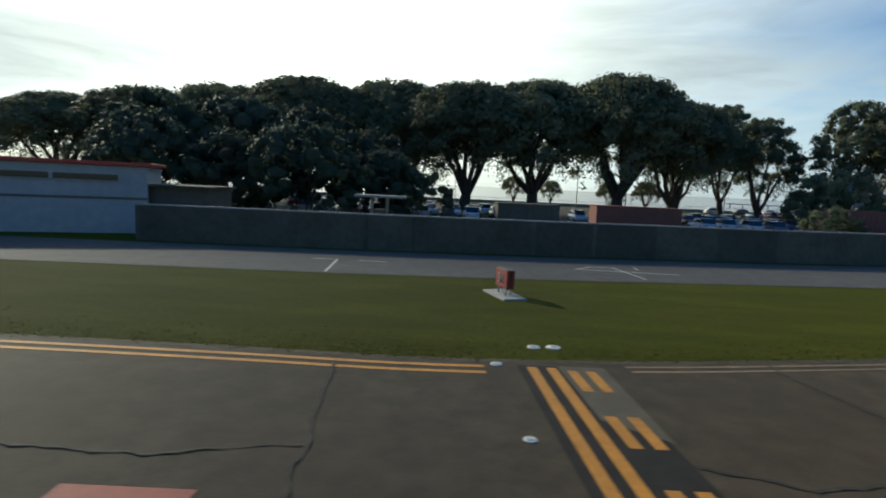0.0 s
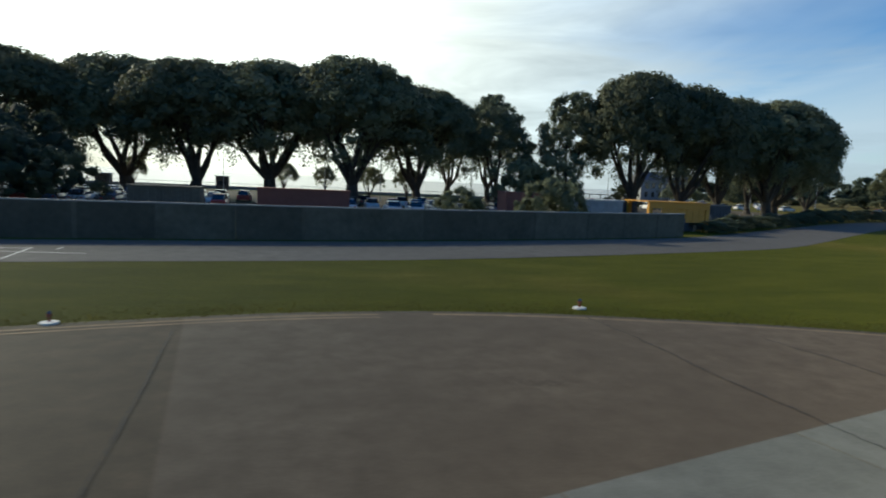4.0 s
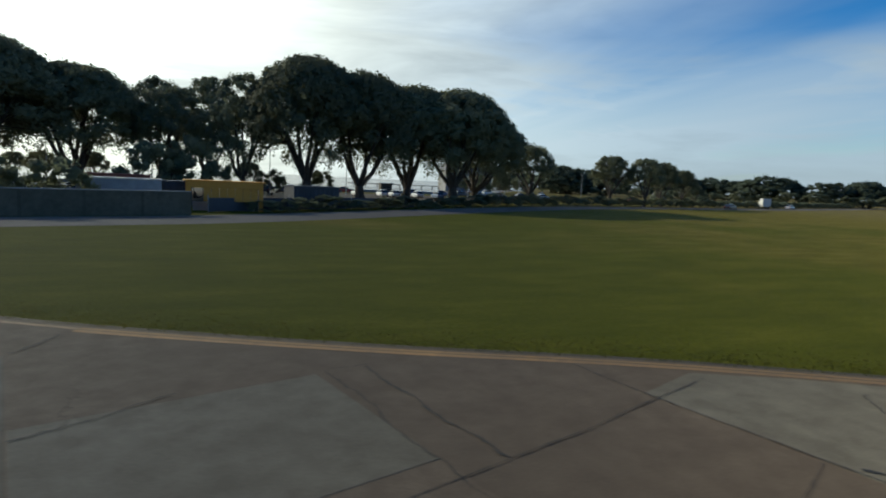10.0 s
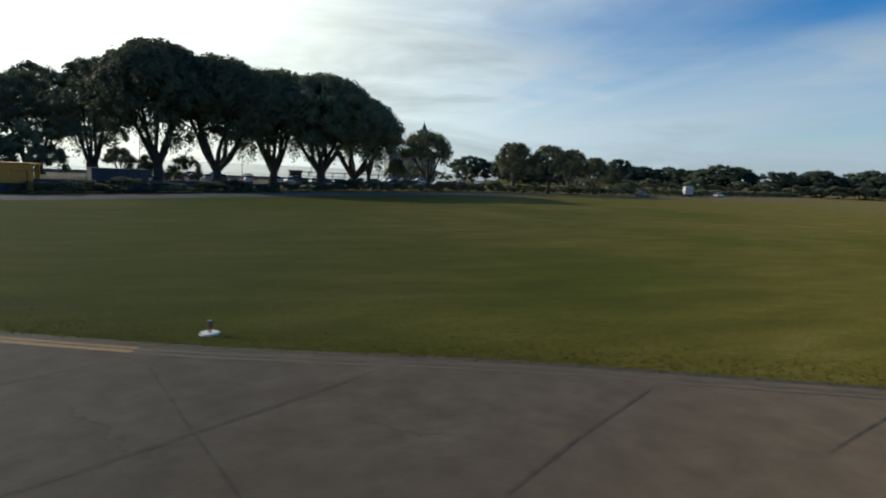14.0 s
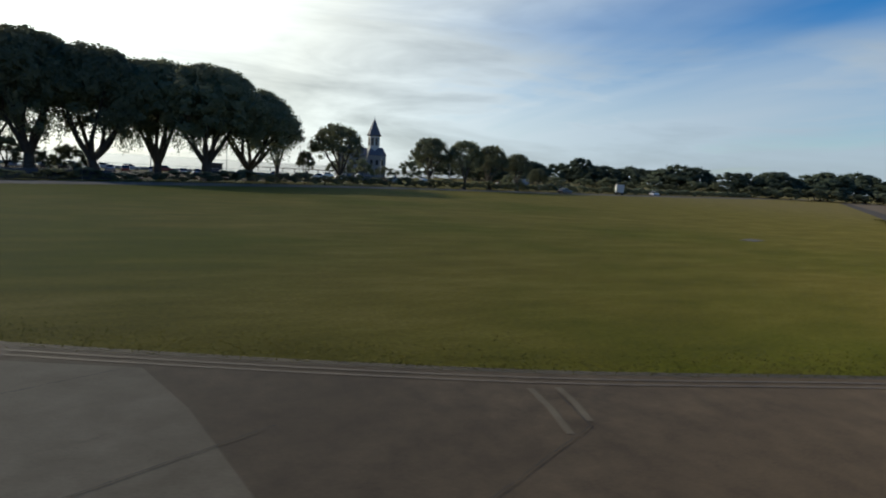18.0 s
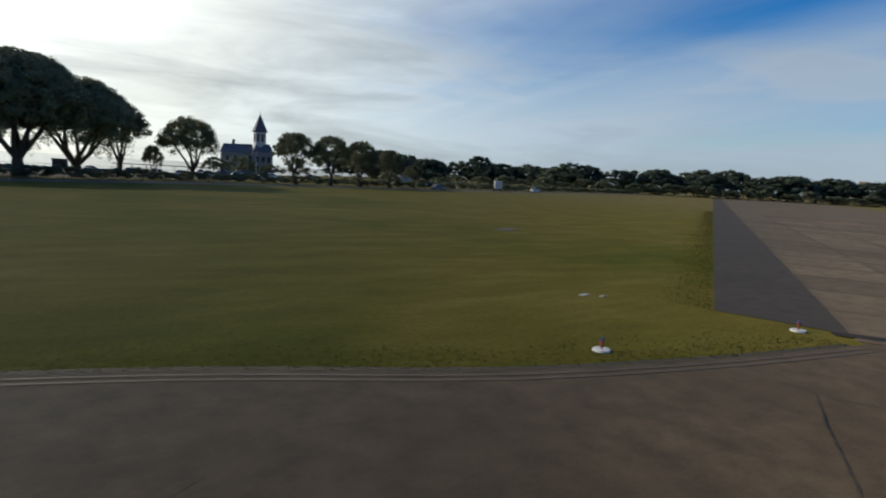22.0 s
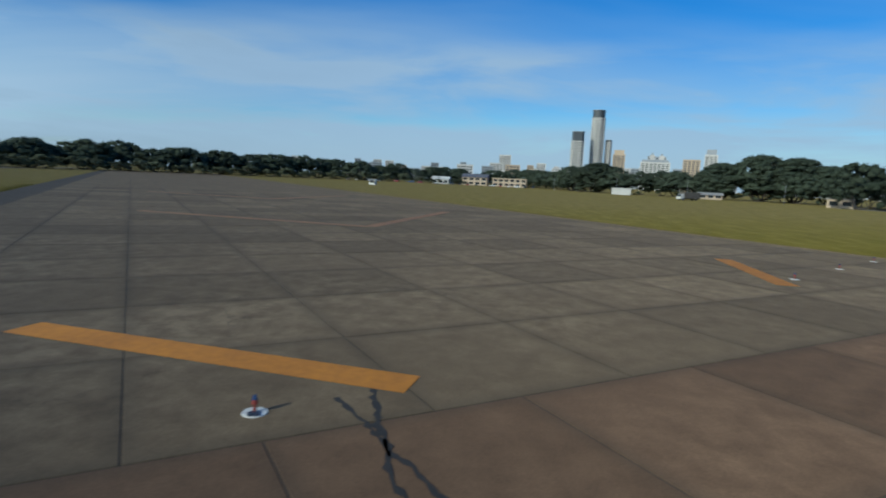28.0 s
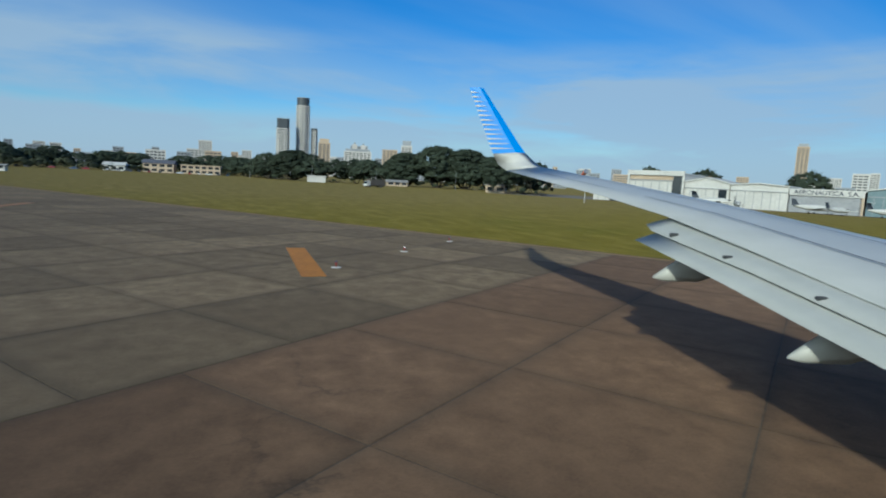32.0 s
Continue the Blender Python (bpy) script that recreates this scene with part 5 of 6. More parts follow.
for i in range(96):
    az = 64 + i * 0.94 + rnd.uniform(-0.9, 0.9)
    D = rnd.uniform(1150, 2300)
    x, y = 126 + D * math.sin(radians(az)), -43 + D * math.cos(radians(az))
    h = rnd.uniform(28, 54) * D / 1500 * (1.0 if az > 136 else 0.82 if az < 86 else 1.0) * (1.5 if rnd.random() < 0.12 else 1)
    block(x, y, rnd.uniform(16, 34), 18, h, rnd.choice([M_TOWER, M_TOWERGREY, M_BEIGE, M_TOWER, M_TOWER]), max(4, int(h / 5)), "distant city apartment block", name="apartment_block")

# ---- markings ----
def stripe(line, w, z):
    return band(line, shifted(line, w), z)


def marking(name, bm, material, parent, label=""):
    return part(name, bm, material, parent, label)


def sub(line, x0, x1):
    return [p for p in line if x0 <= p[0] <= x1]


marking("brown_strip", band(sub(EDGE, 18.4, 90), shifted(sub(EDGE, 18.4, 90), -17), -0.001), M_BROWN, taxiway, "brown worn concrete margin")
left_edge = sub(EDGE, -60, 1.2)
for off in (-0.42, -0.82):
    marking("edge_line", stripe(shifted(left_edge, off), 0.16, 0.004), M_YELLOW, taxiway, "double yellow edge line")
rest = sub(EDGE, 3.2, 25)
for off in (-0.3, -0.62):
    marking("edge_line", stripe(shifted(rest, off), 0.1, 0.004), M_WORNOCHRE, taxiway, "faded ochre edge line")
marking("edge_line", stripe(shifted(sub(EDGE, 24, 52), -0.3), 0.13, 0.004), M_WORNOCHRE, taxiway, "almost worn off ochre edge line")
for off, width in ((-0.26, 0.12), (-0.5, 0.17)):
    marking("edge_line", stripe(shifted(sub(EDGE, 51, 75), off), width, 0.004), M_FADED, taxiway, "faded ochre edge line worn to the concrete")
rest = sub(EDGE, 74, 123)
for off in (-0.3, -0.56):
    marking("edge_line", stripe(shifted(rest, off), 0.09, 0.004), M_WORN, taxiway, "worn pale edge strip")
marking("pale_bay", sheet([(64.0, -6.2), (68.6, -3.95), (69.7, -7.7), (70.6, -10.9), (66, -13), (64.6, -9)], 0.002), M_BAYLIGHT, taxiway, "paler concrete bay")
marking("pale_bay", sheet([(87.4, -11.9), (92.2, -13.9), (93.0, -16.0), (93.7, -18.7), (95.6, -28), (91, -30), (88.3, -17.2), (86.8, -12.0)], 0.001), M_BAY, taxiway, "paler concrete bay")
marking("pale_bay", sheet([(62.55, -0.6), (63.2, -3.5), (63.75, -6.35), (68.6, -3.95), (70.2, -3.1), (66.2, -0.75), (64.4, 0.1)], 0.003), M_PALETAN, taxiway, "greyer concrete bay with a webbed crack")
marking("verge", stripe(shifted(sub(EDGE, -60, 123), 0.02), 0.22, -0.010), M_SOIL, taxiway, "bare brown soil along the grass")


def hold(x, y):
    return x + 0.055 * (12.2 - y), y


marking("hold_ground", sheet([hold(1.75, 12.25), hold(3.55, 12.25), hold(3.55, -12), hold(1.75, -12)], 0.001), M_HOLD, taxiway, "dark painted ground of the holding marking")
marking("worn_patch", sheet([hold(2.66, 12.3), hold(3.7, 12.3), hold(3.62, 8.6), hold(2.7, 9.4)], 0.003), M_BAYLIGHT, taxiway, "pale worn ground round the dashes")
for x in (1.95, 2.38):
    marking("hold_line", sheet([hold(x, 12.15), hold(x + 0.22, 12.15), hold(x + 0.22, -12), hold(x, -12)], 0.006), M_YELLOW, taxiway, "solid yellow holding line")
for k in range(10):
    y1 = 12.0 - k * 2.42
    for x in (2.8, 3.2):
        marking("hold_dash", sheet([hold(x, y1), hold(x + 0.22, y1), hold(x + 0.22, y1 - 1.22), hold(x, y1 - 1.22)], 0.006), M_YELLOW, taxiway, "yellow holding dash")
marking("red_marking", sheet([(-4.6, 6.65), (-2.9, 6.65), (-2.9, 2.0), (-4.6, 2.0)], 0.004), M_REDPAINT, taxiway, "worn red painted ground sign")
for a, b in (((6.6, 28.1), (9.1, 27.9)), ((9.1, 27.9), (11.7, 27.7)), ((8.8, 29.4), (9.3, 25.7)), ((7.5, 29.1), (6.6, 28.1)), ((7.5, 29.1), (8.8, 29.2)), ((10.0, 29.7), (10.0, 28.9)), ((-6.4, 27.6), (-5.2, 27.7)), ((-5.2, 27.7), (-5.0, 23.9)), ((-4.1, 27.6), (-2.7, 27.5))):
    marking("white_line", stripe([a, b], 0.09, 0.005), M_WHITE, road, "thin white painted line")

# chevrons before the runway end
def chevron(apex, tip_a, tip_b, w, material):
    for tip in (tip_a, tip_b):
        d = (Vector(tip) - Vector(apex)).normalized()
        n = Vector((-d.y, d.x)) * w / 2
        a, b = Vector(apex), Vector(tip)
        marking("chevron_arm", sheet([tuple(a - n), tuple(b - n), tuple(b + n), tuple(a + n)], 0.019 if tip is tip_a else 0.022), material, runway, "faded orange painted chevron arm")


for tip, end in (((134.2, -24.2), (132.5, -33.6)), ((156.3, -48.3), (147.6, -47.7))):
    d = (Vector(end) - Vector(tip)).normalized()
    n = Vector((-d.y, d.x)) * 0.48
    marking("chevron_arm", sheet([tuple(Vector(tip) - n), tuple(Vector(end) - n), tuple(Vector(end) + n), tuple(Vector(tip) + n)], 0.019), M_ORANGE, runway, "short worn orange chevron arm")
marking("far_margin", sheet([rw(62, -138.5), rw(440, -138.5), rw(440, -141.1), rw(62, -141.1)], 0.008), M_FARSLAB, runway, "pale worn concrete margin")
marking("margin_line", sheet([rw(62, -140.5), rw(200, -140.5), rw(200, -140.75), rw(62, -140.75)], 0.012), M_FADEDORANGE, runway, "thin worn orange margin line")
chevron((164.5, -25.6), (167.6, -5.2), (189, -29.4), 1.0, M_FADEDORANGE)
chevron((198, -4.5), (201, 15.5), (222, -8.5), 1.0, M_FADEDORANGE)

# pale patches and cracks
for p, q in (((98.75, -16.7), (98.35, -18.5)), ((99.3, -16.8), (98.95, -18.2))):
    marking("patch", stripe([p, ((p[0] + q[0]) / 2 + 0.05, (p[1] + q[1]) / 2), q], 0.14, 0.003), M_BAY, taxiway, "pale mortar patch")


def crack(points, w, seed, wander=0.13):
    r2, out, drift = random.Random(seed), [], 0.0
    for (ax, ay), (bx, by) in zip(points, points[1:]):
        length = math.hypot(bx - ax, by - ay)
        n = max(2, int(length / 0.14))
        for k in range(n):
            t = k / n
            drift = min(wander, max(-wander, drift + r2.uniform(-0.42, 0.42) * wander))
            out.append((ax + (bx - ax) * t - drift * (by - ay) / length, ay + (by - ay) * t + drift * (bx - ax) / length))
    out.append(points[-1])
    bm = bmesh.new()
    widths = [w * r2.uniform(0.2, 1.0) for _ in out]
    across = [(a[0] - b[0], a[1] - b[1]) for a, b in zip(shifted(out, 1.0), out)]
    lo = [bm.verts.new((x - dx * k / 2, y - dy * k / 2, 0.016)) for (x, y), (dx, dy), k in zip(out, across, widths)]
    hi = [bm.verts.new((x + dx * k / 2, y + dy * k / 2, 0.016)) for (x, y), (dx, dy), k in zip(out, across, widths)]
    for i in range(len(out) - 1):
        bm.faces.new((lo[i], lo[i + 1], hi[i + 1], hi[i]))
    bmesh.ops.recalc_face_normals(bm, faces=bm.faces[:])
    return bm


for i, (pts, w) in enumerate([
    ([(-2.2, 11.9), (-1.95, 8.1), (-1.7, 3)], 0.09), ([(-9, 7.2), (-6.2, 7.6), (-4, 7.4), (-1.9, 8.0)], 0.09), ([(-9.5, 11.0), (-7.6, 9.2)], 0.05), ([(3.8, 7.9), (5.2, 7.4), (8.6, 7.9)], 0.07), ([(12.3, 14.0), (13.1, 10.5), (14.0, 6.0)], 0.08), ([(7.8, 13.1), (8.3, 10.0), (9.1, 5.5)], 0.07), ([(9.3, 9.1), (10.4, 8.9), (11.4, 9.0), (12.7, 9.5), (13.8, 9.7)], 0.1),
    ([(12.6, 7.2), (13.6, 7.6), (14.8, 7.7), (16.0, 8.2)], 0.11),
    ([(56.9, 2.2), (57.9, -2.4), (58.3, -4.3)], 0.04), ([(57.8, 2.3), (58.7, -2.1)], 0.08), ([(56.9, 2.3), (57.8, 2.4)], 0.03),
    ([(63.5, -4.0), (64.2, -4.65), (64.5, -4.55), (64.7, -4.8), (65.0, -5.7)], 0.1), ([(64.2, -4.65), (64.3, -4.95), (64.7, -4.8)], 0.09), ([(64.7, -4.8), (65.1, -4.7), (65.6, -5.0), (65.9, -5.4)], 0.1), ([(65.2, -4.0), (65.5, -4.2), (65.6, -5.0)], 0.11), ([(65.5, -4.2), (66.2, -3.0), (67.0, -2.0)], 0.04),
    ([(29.9, 15.6), (30.8, 8.6), (31.1, 5.0)], 0.06), ([(40.6, 12.8), (39.9, 11.0), (39.4, 10.2)], 0.07), ([(34.0, 13.1), (34.7, 9.4), (35.0, 7.2)], 0.05), ([(51.6, 6.2), (50.95, 4.9)], 0.06), ([(54.2, 1.7), (52.1, 0.4)], 0.05), ([(45.4, 10.6), (46.2, 8.2)], 0.04),
    ([(118.6, -23.1), (117.9, -24.3), (115.9, -25.6), (113, -27.6)], 0.035), ([(118.0, -24.5), (118.8, -25.9), (119.8, -27.4)], 0.03),
    ([(132.3, -32.9), (130.6, -33.2), (128.6, -34.2), (127.6, -35.8)], 0.17), ([(131.6, -32.4), (130.0, -33.6), (128.2, -35.0)], 0.15),
]):
    marking("crack", crack(pts, w, 40 + i, 0.05 if 110 < pts[0][0] < 125 else 0.13), M_JOINT, taxiway if pts[0][0] < 119 else runway, "dark tarred crack")
for i, (pts, w) in enumerate([
    ([(55.2, -3.2), (57.9, -2.4), (60.3, -1.7), (62.3, -1.0), (64.4, -0.3)], 0.06), ([(62.2, 1.3), (62.5, -0.5), (63.2, -3.5), (63.9, -6.2), (64.6, -9)], 0.07), ([(60.2, -5.0), (63.1, -3.7)], 0.05),
    ([(59.0, -8.6), (63.6, -6.4), (65.0, -5.7), (68.6, -3.9), (70.6, -2.8)], 0.06), ([(68.6, -3.9), (69.2, -6.1), (69.7, -7.7), (70.4, -10.5)], 0.06), ([(65.2, -9.8), (68.5, -8.2), (70.7, -7.2), (74.3, -5.4)], 0.06), ([(74.6, -6.0), (75.4, -9.2), (76.3, -12.5)], 0.05), ([(71.5, -11.2), (75.2, -9.3), (78.7, -7.4)], 0.06),
    ([(99.2, -17.0), (98.9, -18.4), (97.0, -19.4), (95.2, -20.3), (92, -22.2)], 0.04), ([(79.0, -12.0), (80.6, -11.1), (83.4, -9.7)], 0.05), ([(85.0, -17.4), (87.4, -16.1), (89.6, -15.0), (92.5, -13.6)], 0.05), ([(84.2, -12.6), (86.8, -12.0), (87.4, -10.6)], 0.05), ([(86.8, -12.0), (88.0, -15.9), (88.4, -17.4), (89.3, -20.5)], 0.05), ([(90.2, -19.0), (92.8, -17.7), (94.2, -17.0)], 0.05),
    ([(100.4, -22.2), (102.0, -21.3), (104.1, -20.2)], 0.05), ([(104.6, -24.0), (106.9, -22.5)], 0.05),
    ([(18.5, 14.6), (19.0, 10.5), (19.5, 5.0)], 0.09),
]):
    marking("joint", crack(pts, w * 0.6, 140 + i, 0.018), M_JOINT, taxiway, "straight dark joint between slabs")
marking("tar_strip", stripe([(123.7, -22.0), (125.5, -24.6), (126.4, -25.8)], 0.55, 0.017), M_HOLD, runway, "dark tar strip across the pavement")
marking("joint", crack([rw(62.2, -89.46), rw(75, -89.40), rw(90.6, -89.44)], 0.1, 91, 0.04), M_JOINT, runway, "dark tarred joint")

# ---- lights and signs on the field ----
def edge_light(x, y, number=""):
    z = 0.0
    e = tagged(empty("taxiway_light", x, y, z, -30), "small elevated taxiway light on a white round base", "light", "airfield edge lights")
    part("base", cone(bmesh.new(), (0, 0, -0.03), (0, 0, 0.03), 0.22, 0.2, 20), M_WHITE, e)
    part("stem", cone(bmesh.new(), (0, 0, 0.03), (0, 0, 0.17), 0.03, 0.025, 8), M_REDPAINT, e)
    part("lamp_body", cone(bmesh.new(), (0, 0, 0.17), (0, 0, 0.24), 0.06, 0.05, 10), M_REDPAINT, e)
    part("lens", cone(bmesh.new(), (0, 0, 0.24), (0, 0, 0.31), 0.05, 0.03, 10), M_BLUELAMP, e)
    if number:
        lettering(number, 0.2, M_LETTER, e, Matrix.Rotation(radians(-46), 4, "Z") @ Matrix.Translation((0.0, -0.11, 0.036)), "numerals", 0.008)


for x, y in ((15.5, 15.3), (30.3, 16.9), (44.3, 12.0), (75.7, -4.0), (116.0, -20.5), (123.2, -21.3)):
    edge_light(x, y)
edge_light(126.6, -26.5, "02")
edge_light(130.7, -31.3, "03")
for x, y in ((149.7, -49.0), (154.7, -53.8), (159.6, -58.6)):
    edge_light(x, y)
for x, y, r in ((1.3, 12.25, 0.13), (1.5, 8.5, 0.11), (2.35, 13.75, 0.16), (2.85, 13.8, 0.18)):
    k = tagged(empty("inset_cover", x, y), "small round white inset cover in the ground", "cover", "inset covers")
    part("ring", cone(bmesh.new(), (0, 0, -0.03), (0, 0, 0.016), r, r * 0.96, 16), M_WHITE, k)
    part("lid", cone(bmesh.new(), (0, 0, 0.016), (0, 0, 0.03), r * 0.6, r * 0.55, 12), M_METAL, k)
for x, y, s in ((133, 5.6, 1.1), (120.5, -15.4, 0.22), (121.0, -15.8, 0.15)):
    k = tagged(empty("drain_slab", x, y, 0, 20), "flat pale concrete drain slab set in the grass", "slab", "drain slabs")
    part("slab", boxed(-s, -s * 0.5, -0.05, s, s * 0.5, 0.012, bevel=0.01), M_ROAD if s > 1 else M_COPING, k)

sign = tagged(empty("taxiway_sign", 2.3, 20.4, 0, 18.5), "dark red two-panel taxiway sign on a pale concrete pad", "sign")
part("pad", boxed(-0.45, -0.95, -0.05, 0.45, 0.95, 0.05, bevel=0.015), M_COPING, sign, "pale concrete pad")
for ox in (-0.085, 0.085):
    pn = part("panel", boxed(ox - 0.07, -0.5, 0.3, ox + 0.07, 0.5, 0.96, bevel=0.025), M_REDPAINT, sign)
    part("rim", boxed(ox - 0.062, -0.47, 0.962, ox + 0.062, 0.47, 0.98), M_SEAM, pn)
    for yy in (-0.32, 0.32):
        part("leg", cone(bmesh.new(), (ox, yy, 0.05), (ox, yy, 0.305), 0.035, 0.035, 8), M_METAL, sign)
lettering("31", 0.5, M_COPING, sign, Matrix.Translation((-0.17, 0, 0.62)) @ Matrix.Rotation(radians(-90), 4, "Z") @ Matrix.Rotation(radians(90), 4, "X"))

# ---- airliner wing ----
def wing_skin(table, t0, t1):
    """A lofted wing panel: rows of span, forward edge and height, rear edge and height."""
    secs = []
    for i, (l, fa, za, fb, zb) in enumerate(table):
        k = i / (len(table) - 1)
        t = t0 + (t1 - t0) * k
        c = fa - fb
        pts = [(0.0, 0.0, 0.0), (0.06, 0.32, 0), (0.25, 0.42, 0), (0.6, 0.25, 0), (1.0, 0.02, 0), (1.0, -0.03, 0), (0.6, -0.45, 0), (0.25, -0.62, 0), (0.05, -0.3, 0)]
        secs.append([(fa - c * u, l, za + (zb - za) * u + v * t) for u, v, _ in pts])
    return loft(bmesh.new(), secs)


WX, WY, WYAW, WSIZE = 125.96, -43.67, 113.33, 1.25
airliner = tagged(empty("airliner_wing", WX, WY, EYE * (1 - WSIZE), -WYAW), "grey airliner wing with lowered flaps and a blue striped winglet", "aircraft wing")
airliner.scale = (WSIZE, WSIZE, WSIZE)
part("main_panel", wing_skin([(15.4, 2.61, 4.36, 1.58, 4.26), (13, 3.81, 4.04, 2.28, 4.0), (11, 4.81, 3.76, 2.95, 3.78), (9.2, 5.71, 3.48, 3.56, 3.52), (7.5, 6.56, 3.22, 4.07, 3.19), (6, 7.31, 2.99, 4.52, 2.87), (4.5, 8.06, 2.77, 4.97, 2.57), (3.0, 8.8, 2.55, 5.42, 2.26)], 0.12, 0.5), M_WINGPAINT, airliner, smooth=True)
flap = part("flap", wing_skin([(9.3, 3.80, 3.50, 3.30, 3.36), (9.0, 3.9, 3.46, 3.28, 3.28), (8.0, 4.2, 3.27, 3.55, 3.12), (7.0, 4.5, 3.08, 3.86, 2.95), (6.0, 4.8, 2.87, 4.16, 2.75), (5.0, 5.1, 2.66, 4.46, 2.55), (3.0, 5.7, 2.26, 5.06, 2.15)], 0.05, 0.12), M_FLAPPAINT, airliner, "pale lowered flap", smooth=True)
aft_flap = part("aft_flap", wing_skin([(8.95, 3.42, 3.26, 3.02, 3.13), (8.0, 3.7, 3.1, 3.24, 2.98), (7.0, 4.0, 2.92, 3.53, 2.79), (6.0, 4.3, 2.72, 3.82, 2.58), (5.0, 4.6, 2.53, 4.11, 2.38), (3.0, 5.2, 2.13, 4.7, 1.97)], 0.04, 0.09), M_FLAPPAINT, airliner, smooth=True)
for l, f, z in ((8.6, 3.48, 3.27), (7.55, 3.80, 3.08), (6.2, 4.2, 2.82), (5.2, 4.5, 2.63)):
    part("hinge", boxed(f - 0.06, l - 0.035, z - 0.05, f + 0.06, l + 0.035, z + 0.02, bevel=0.012), M_SEAM, aft_flap)
for fa, fb in ((0.3, 0.31), (0.62, 0.632)):
    bm = bmesh.new()
    rows = []
    for l, a, za, b, zb in ((15.2, 2.7, 4.35, 1.63, 4.25), (9.2, 5.71, 3.48, 3.56, 3.52), (3.0, 8.8, 2.55, 5.42, 2.26)):
        t = 0.12 + 0.38 * (15.4 - l) / 12.4
        hgt = 0.43 if fa < 0.5 else 0.28
        rows.append([(a - (a - b) * u, l, za + (zb - za) * u + t * hgt + 0.012) for u in (fa, fb)])
    vv = [[bm.verts.new(p) for p in r] for r in rows]
    for r, s in zip(vv, vv[1:]):
        bm.faces.new((r[0], r[1], s[1], s[0]))
    part("panel_seam", bm, M_SEAM, airliner, "dark panel joint")
for l in (13.4, 11.6, 9.9, 8.1, 6.4, 4.9):
    k = (15.4 - l) / 12.4
    fore, rear, zf, zr = 2.61 + 6.19 * k, 1.58 + 3.84 * k, 4.36 - 1.81 * k, 4.26 - 1.95 * k
    pts = [(fore + (rear - fore) * u, zf + (zr - zf) * u + (0.12 + 0.38 * k) * h + 0.014) for u, h in ((0.32, 0.43), (0.46, 0.37), (0.61, 0.285))]
    bm = bmesh.new()
    for (xa, za), (xb, zb) in zip(pts, pts[1:]):
        bm.faces.new([bm.verts.new(q) for q in ((xa, l, za), (xb, l, zb), (xb, l + 0.014, zb), (xa, l + 0.014, za))])
    part("panel_seam", bm, M_SEAM, airliner, "thin chordwise panel joint")
for l, f, z, n in ((8.5, 3.19, 2.62, 1.75), (6.15, 3.88, 2.15, 1.75)):
    ring = lambda x, r, zz: [(x, l + r * 0.62 * math.cos(k * math.pi / 5), zz + r * math.sin(k * math.pi / 5)) for k in range(10)]
    part("flap_fairing", loft(bmesh.new(), [ring(f, 0.02, z), ring(f + 0.18, 0.11, z + 0.05), ring(f + 0.65, 0.27, z + 0.22), ring(f + n, 0.2, z + 0.55)]), M_FLAPPAINT, airliner, "pale pointed flap track fairing", smooth=True)


def winglet_section(k):
    """Rear and forward edge of the winglet, from its root (0) to its tip (1)."""
    rear = [(1.58, 15.4, 4.26), (1.38, 15.75, 4.42), (1.22, 15.92, 4.75), (0.52, 16.6, 6.57)]
    fore = [(2.61, 15.4, 4.36), (2.42, 15.75, 4.5), (2.1, 15.92, 4.8), (0.92, 16.6, 6.56)]
    kk = [0, 0.12, 0.28, 1.0]
    for i in range(3):
        if k <= kk[i + 1] + 1e-6:
            t = (k - kk[i]) / (kk[i + 1] - kk[i])
            return Vector(rear[i]).lerp(Vector(rear[i + 1]), t), Vector(fore[i]).lerp(Vector(fore[i + 1]), t)


def winglet_part(k0, k1, n, thick):
    secs = []
    for i in range(n + 1):
        k = k0 + (k1 - k0) * i / n
        a, b = winglet_section(k)
        nrm = Vector((0, -0.93, 0.36)) if k > 0.2 else Vector((0, -0.35, 0.94))
        secs.append([tuple(b), tuple(b.lerp(a, 0.3) + nrm * thick), tuple(a), tuple(b.lerp(a, 0.3) - nrm * thick)])
    return loft(bmesh.new(), secs)


part("winglet_root", winglet_part(0.0, 0.26, 6, 0.06), M_WHITE, airliner, "white winglet root", smooth=True)
winglet = part("winglet", winglet_part(0.262, 1.0, 8, 0.05), M_BLUEPAINT, airliner, "bright blue winglet with white stripes")
for i in range(13):
    k = 0.31 + i * 0.052
    a, b = winglet_section(k)
    a2, b2 = winglet_section(k + 0.021)
    reach = 0.74 - 0.022 * i
    off = Vector((0, -0.93, 0.36)) * 0.012
    q = a.lerp(b, reach) + Vector((0, -0.93, 0.36)) * 0.056
    bm = bmesh.new()
    f = [bm.verts.new(p) for p in (a + off, q, a2 + off)]
    bm.faces.new(f)
    bm2 = [bm.verts.new(v.co + Vector((0, -0.004, 0.001))) for v in f]
    bm.faces.new(bm2[::-1])
    part("stripe", bm, M_WHITE, winglet, "thin white stripe")
gear = part("landing_gear", cone(bmesh.new(), (6.6, 3.6, 2.3), (6.6, 3.4, 1.2), 0.13, 0.11, 12), M_METAL, airliner, "main landing gear leg")
for d in (-0.32, 0.32):
    part("tyre", cone(bmesh.new(), (6.6, 3.4 + d - 0.15, 1.21), (6.6, 3.4 + d + 0.15, 1.21), 0.44, 0.44, 24), M_RUBBER, gear)

# ---- slabs and grass blades ----
def slab_mesh(w, d, name):
    me = bpy.data.meshes.new(name)
    bm = boxed(-w / 2, -d / 2, -0.05, w / 2, d / 2, 0.0, bevel=0.012)
    bm.to_mesh(me)
    bm.free()
    return me


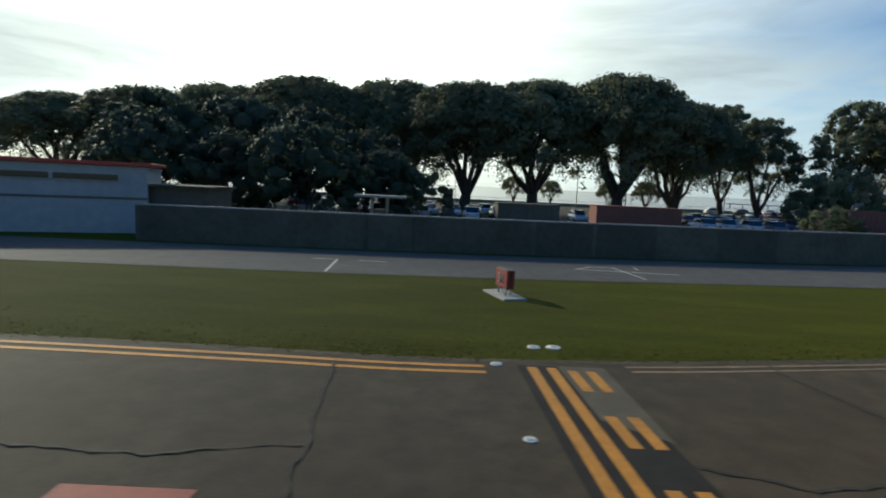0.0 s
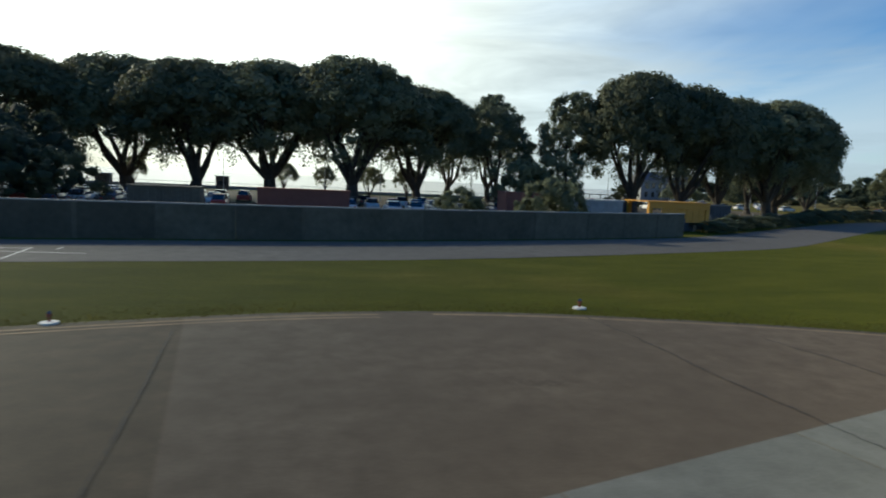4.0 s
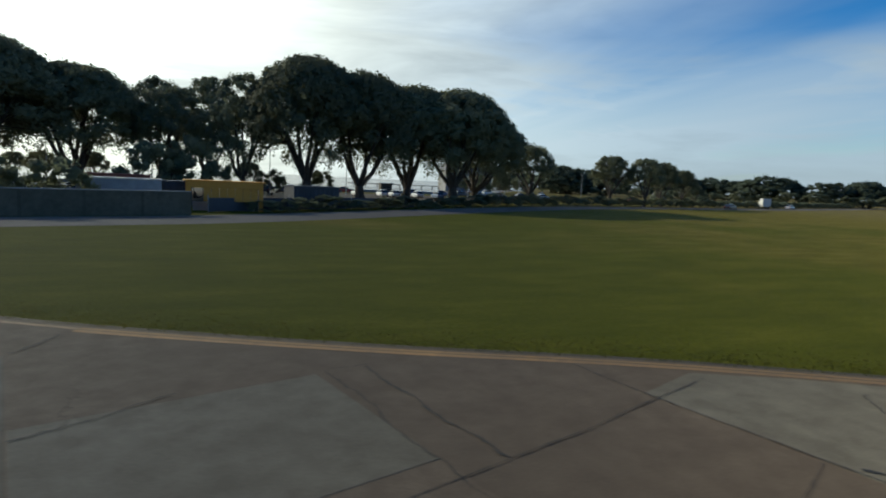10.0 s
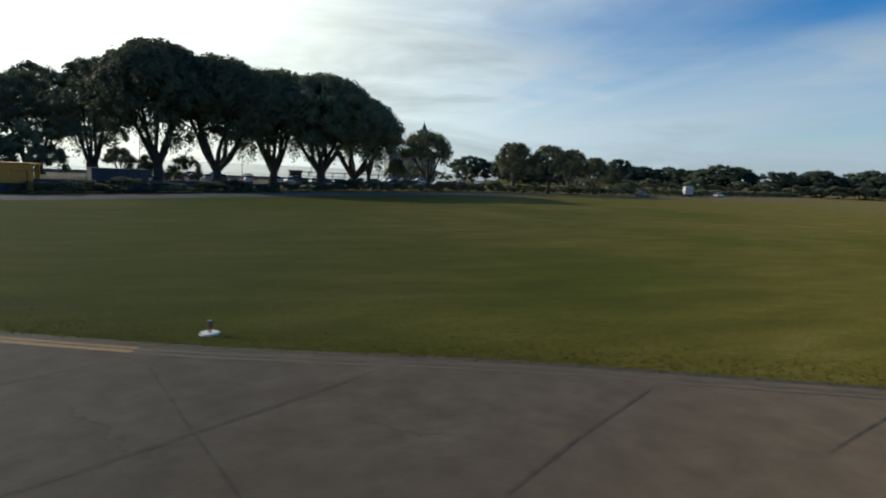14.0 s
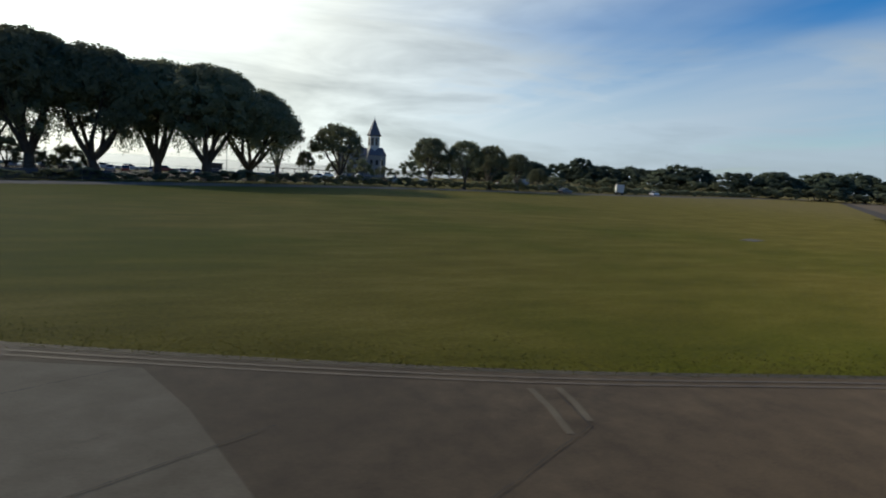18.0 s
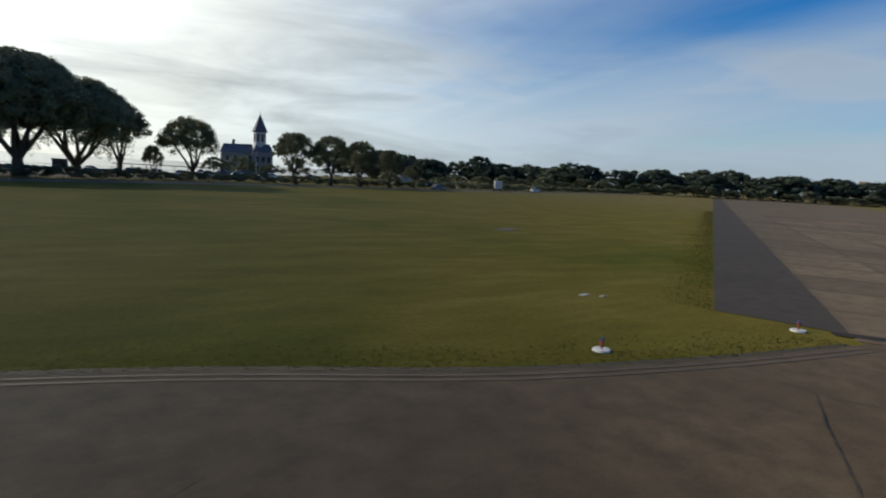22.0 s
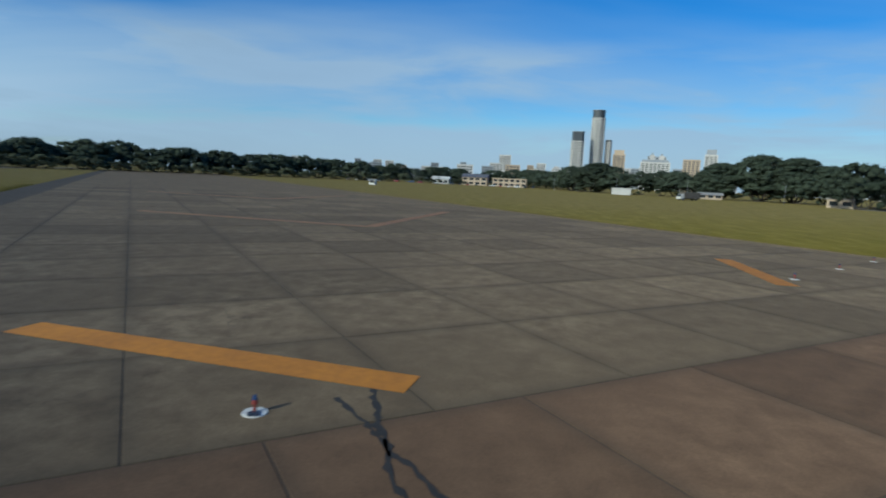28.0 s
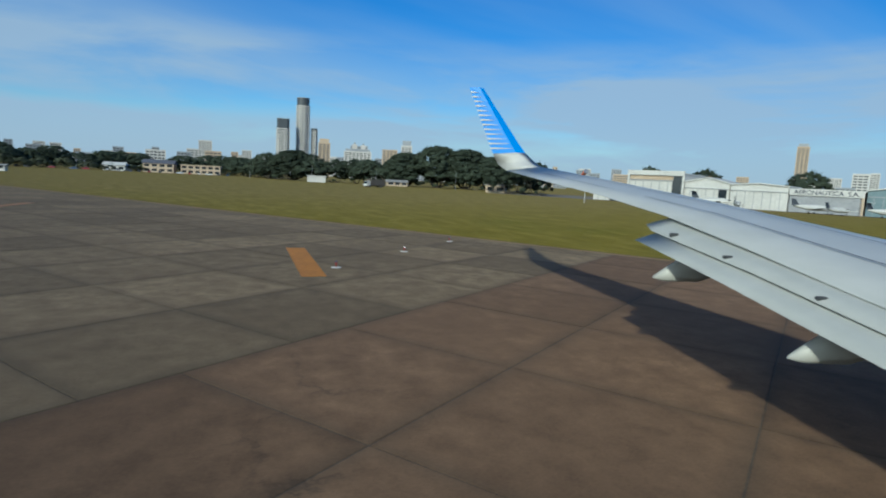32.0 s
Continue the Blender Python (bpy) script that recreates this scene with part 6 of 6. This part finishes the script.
rnd = random.Random(77)
SLAB = 4.7
meshes = {}
for key, material, w, d in (("slab", M_SLAB, SLAB, 4.62), ("brown", M_BROWNSLAB, SLAB, 4.62), ("slab_taxi", M_SLAB, 4.9, 4.1), ("brown_taxi", M_BROWN, 4.9, 4.1), ("pale_taxi", M_PALE, 4.9, 4.1), ("tan_taxi", M_PALETAN, 4.9, 4.1)):
    meshes[key] = slab_mesh(w - 0.024, d - 0.024, "slab")
    meshes[key].materials.append(material)
far_v, far_f = [], []
for i in range(80):
    for j in range(11):
        s = 62 + (i + 0.5) * SLAB
        n = (-89.4 if s < 91 else -87.6) - (j + 0.5) * 4.62
        if s > 438:
            continue
        x, y = rw(s, n)
        if i < 27:
            o = new("slab", meshes["brown" if s < 91 else "slab"])
            o.parent = runway
            o.matrix_basis = pose(x, y, 0.010 + rnd.uniform(-0.003, 0.003), rnd.uniform(-0.04, 0.04), rnd.uniform(-0.04, 0.04), 33.8)
        else:
            k = len(far_v)
            for a, b in ((-1, -1), (1, -1), (1, 1), (-1, 1)):
                far_v.append((*rw(s + a * 2.3, n + b * 2.28), 0.01))
            far_f.append((k, k + 1, k + 2, k + 3))
me = bpy.data.meshes.new("far_slabs")
me.from_pydata(far_v, [], far_f)
me.materials.append(M_FARSLAB)
o = new("far_slabs", me)
o.parent = runway
tagged(o, "far runway slabs", kind="stuff")

TU, TV = Vector((math.cos(radians(15)), math.sin(radians(15)))), Vector((math.sin(radians(15)), -math.cos(radians(15))))


def edge_distance(x, y):
    """Metres from the grass edge into the pavement."""
    best = min(range(1, len(EDGE)), key=lambda i: (EDGE[i][0] - x) ** 2 + (EDGE[i][1] - y) ** 2)
    (ax, ay), (bx, by) = EDGE[best - 1], EDGE[best]
    k = math.hypot(bx - ax, by - ay)
    return ((x - ax) * (by - ay) - (y - ay) * (bx - ax)) / k


for i in range(-8, 11):
    for j in range(-5, 14):
        c = Vector((50.9, 4.8)) + TU * (i + 0.5) * 4.9 + TV * (j + 0.5) * 4.1
        ds = [edge_distance(*(c + TU * a * 2.45 + TV * b * 2.05)) for a, b in ((-1, -1), (1, -1), (1, 1), (-1, 1))]
        if j < max(i + 1, -2) or min(ds) < 0.9 or max(ds) > 26 or not 21 < c.x < 57:
            continue
        o = new("slab", meshes["pale_taxi" if c.x < 46.5 else "tan_taxi" if c.x < 55.5 else "brown_taxi" if rnd.random() < 0.6 else "slab_taxi"])
        o.parent = taxiway
        o.matrix_basis = pose(c.x, c.y, 0.006 + rnd.uniform(-0.002, 0.003), 0, 0, 15)

vs, fs = [], []
lines = [(sub(EDGE, -30, 123), 1), ([rw(s, -84) for s in np.arange(92, 190, 1.5)], 1)]
for line, side in lines:
    for (ax, ay), (bx, by) in zip(line, line[1:]):
        k = math.hypot(bx - ax, by - ay)
        nx, ny = -(by - ay) / k, (bx - ax) / k
        for _ in range(230):
            t, d = rnd.random(), abs(rnd.gauss(0, 0.9)) + (rnd.uniform(-0.25, 0.3) if rnd.random() < 0.3 else 0.05)
            x, y = ax + (bx - ax) * t + nx * d, ay + (by - ay) * t + ny * d
            h, a = rnd.uniform(0.01, 0.05) * (1.4 if rnd.random() < 0.06 else 1), rnd.uniform(0, 6.28)
            lean = rnd.uniform(0.02, 0.09)
            i0 = len(vs)
            vs += [(x - 0.02 * math.cos(a), y - 0.02 * math.sin(a), -0.03), (x + 0.02 * math.cos(a), y + 0.02 * math.sin(a), -0.03), (x + lean * math.sin(a), y - lean * math.cos(a), h)]
            fs.append((i0, i0 + 1, i0 + 2))
me = bpy.data.meshes.new("grass_blades")
me.from_pydata(vs, [], fs)
me.materials.append(M_BLADE)
tagged(new("grass_blades", me), "short dry and green grass blades along the pavement", "grass", kind="stuff")
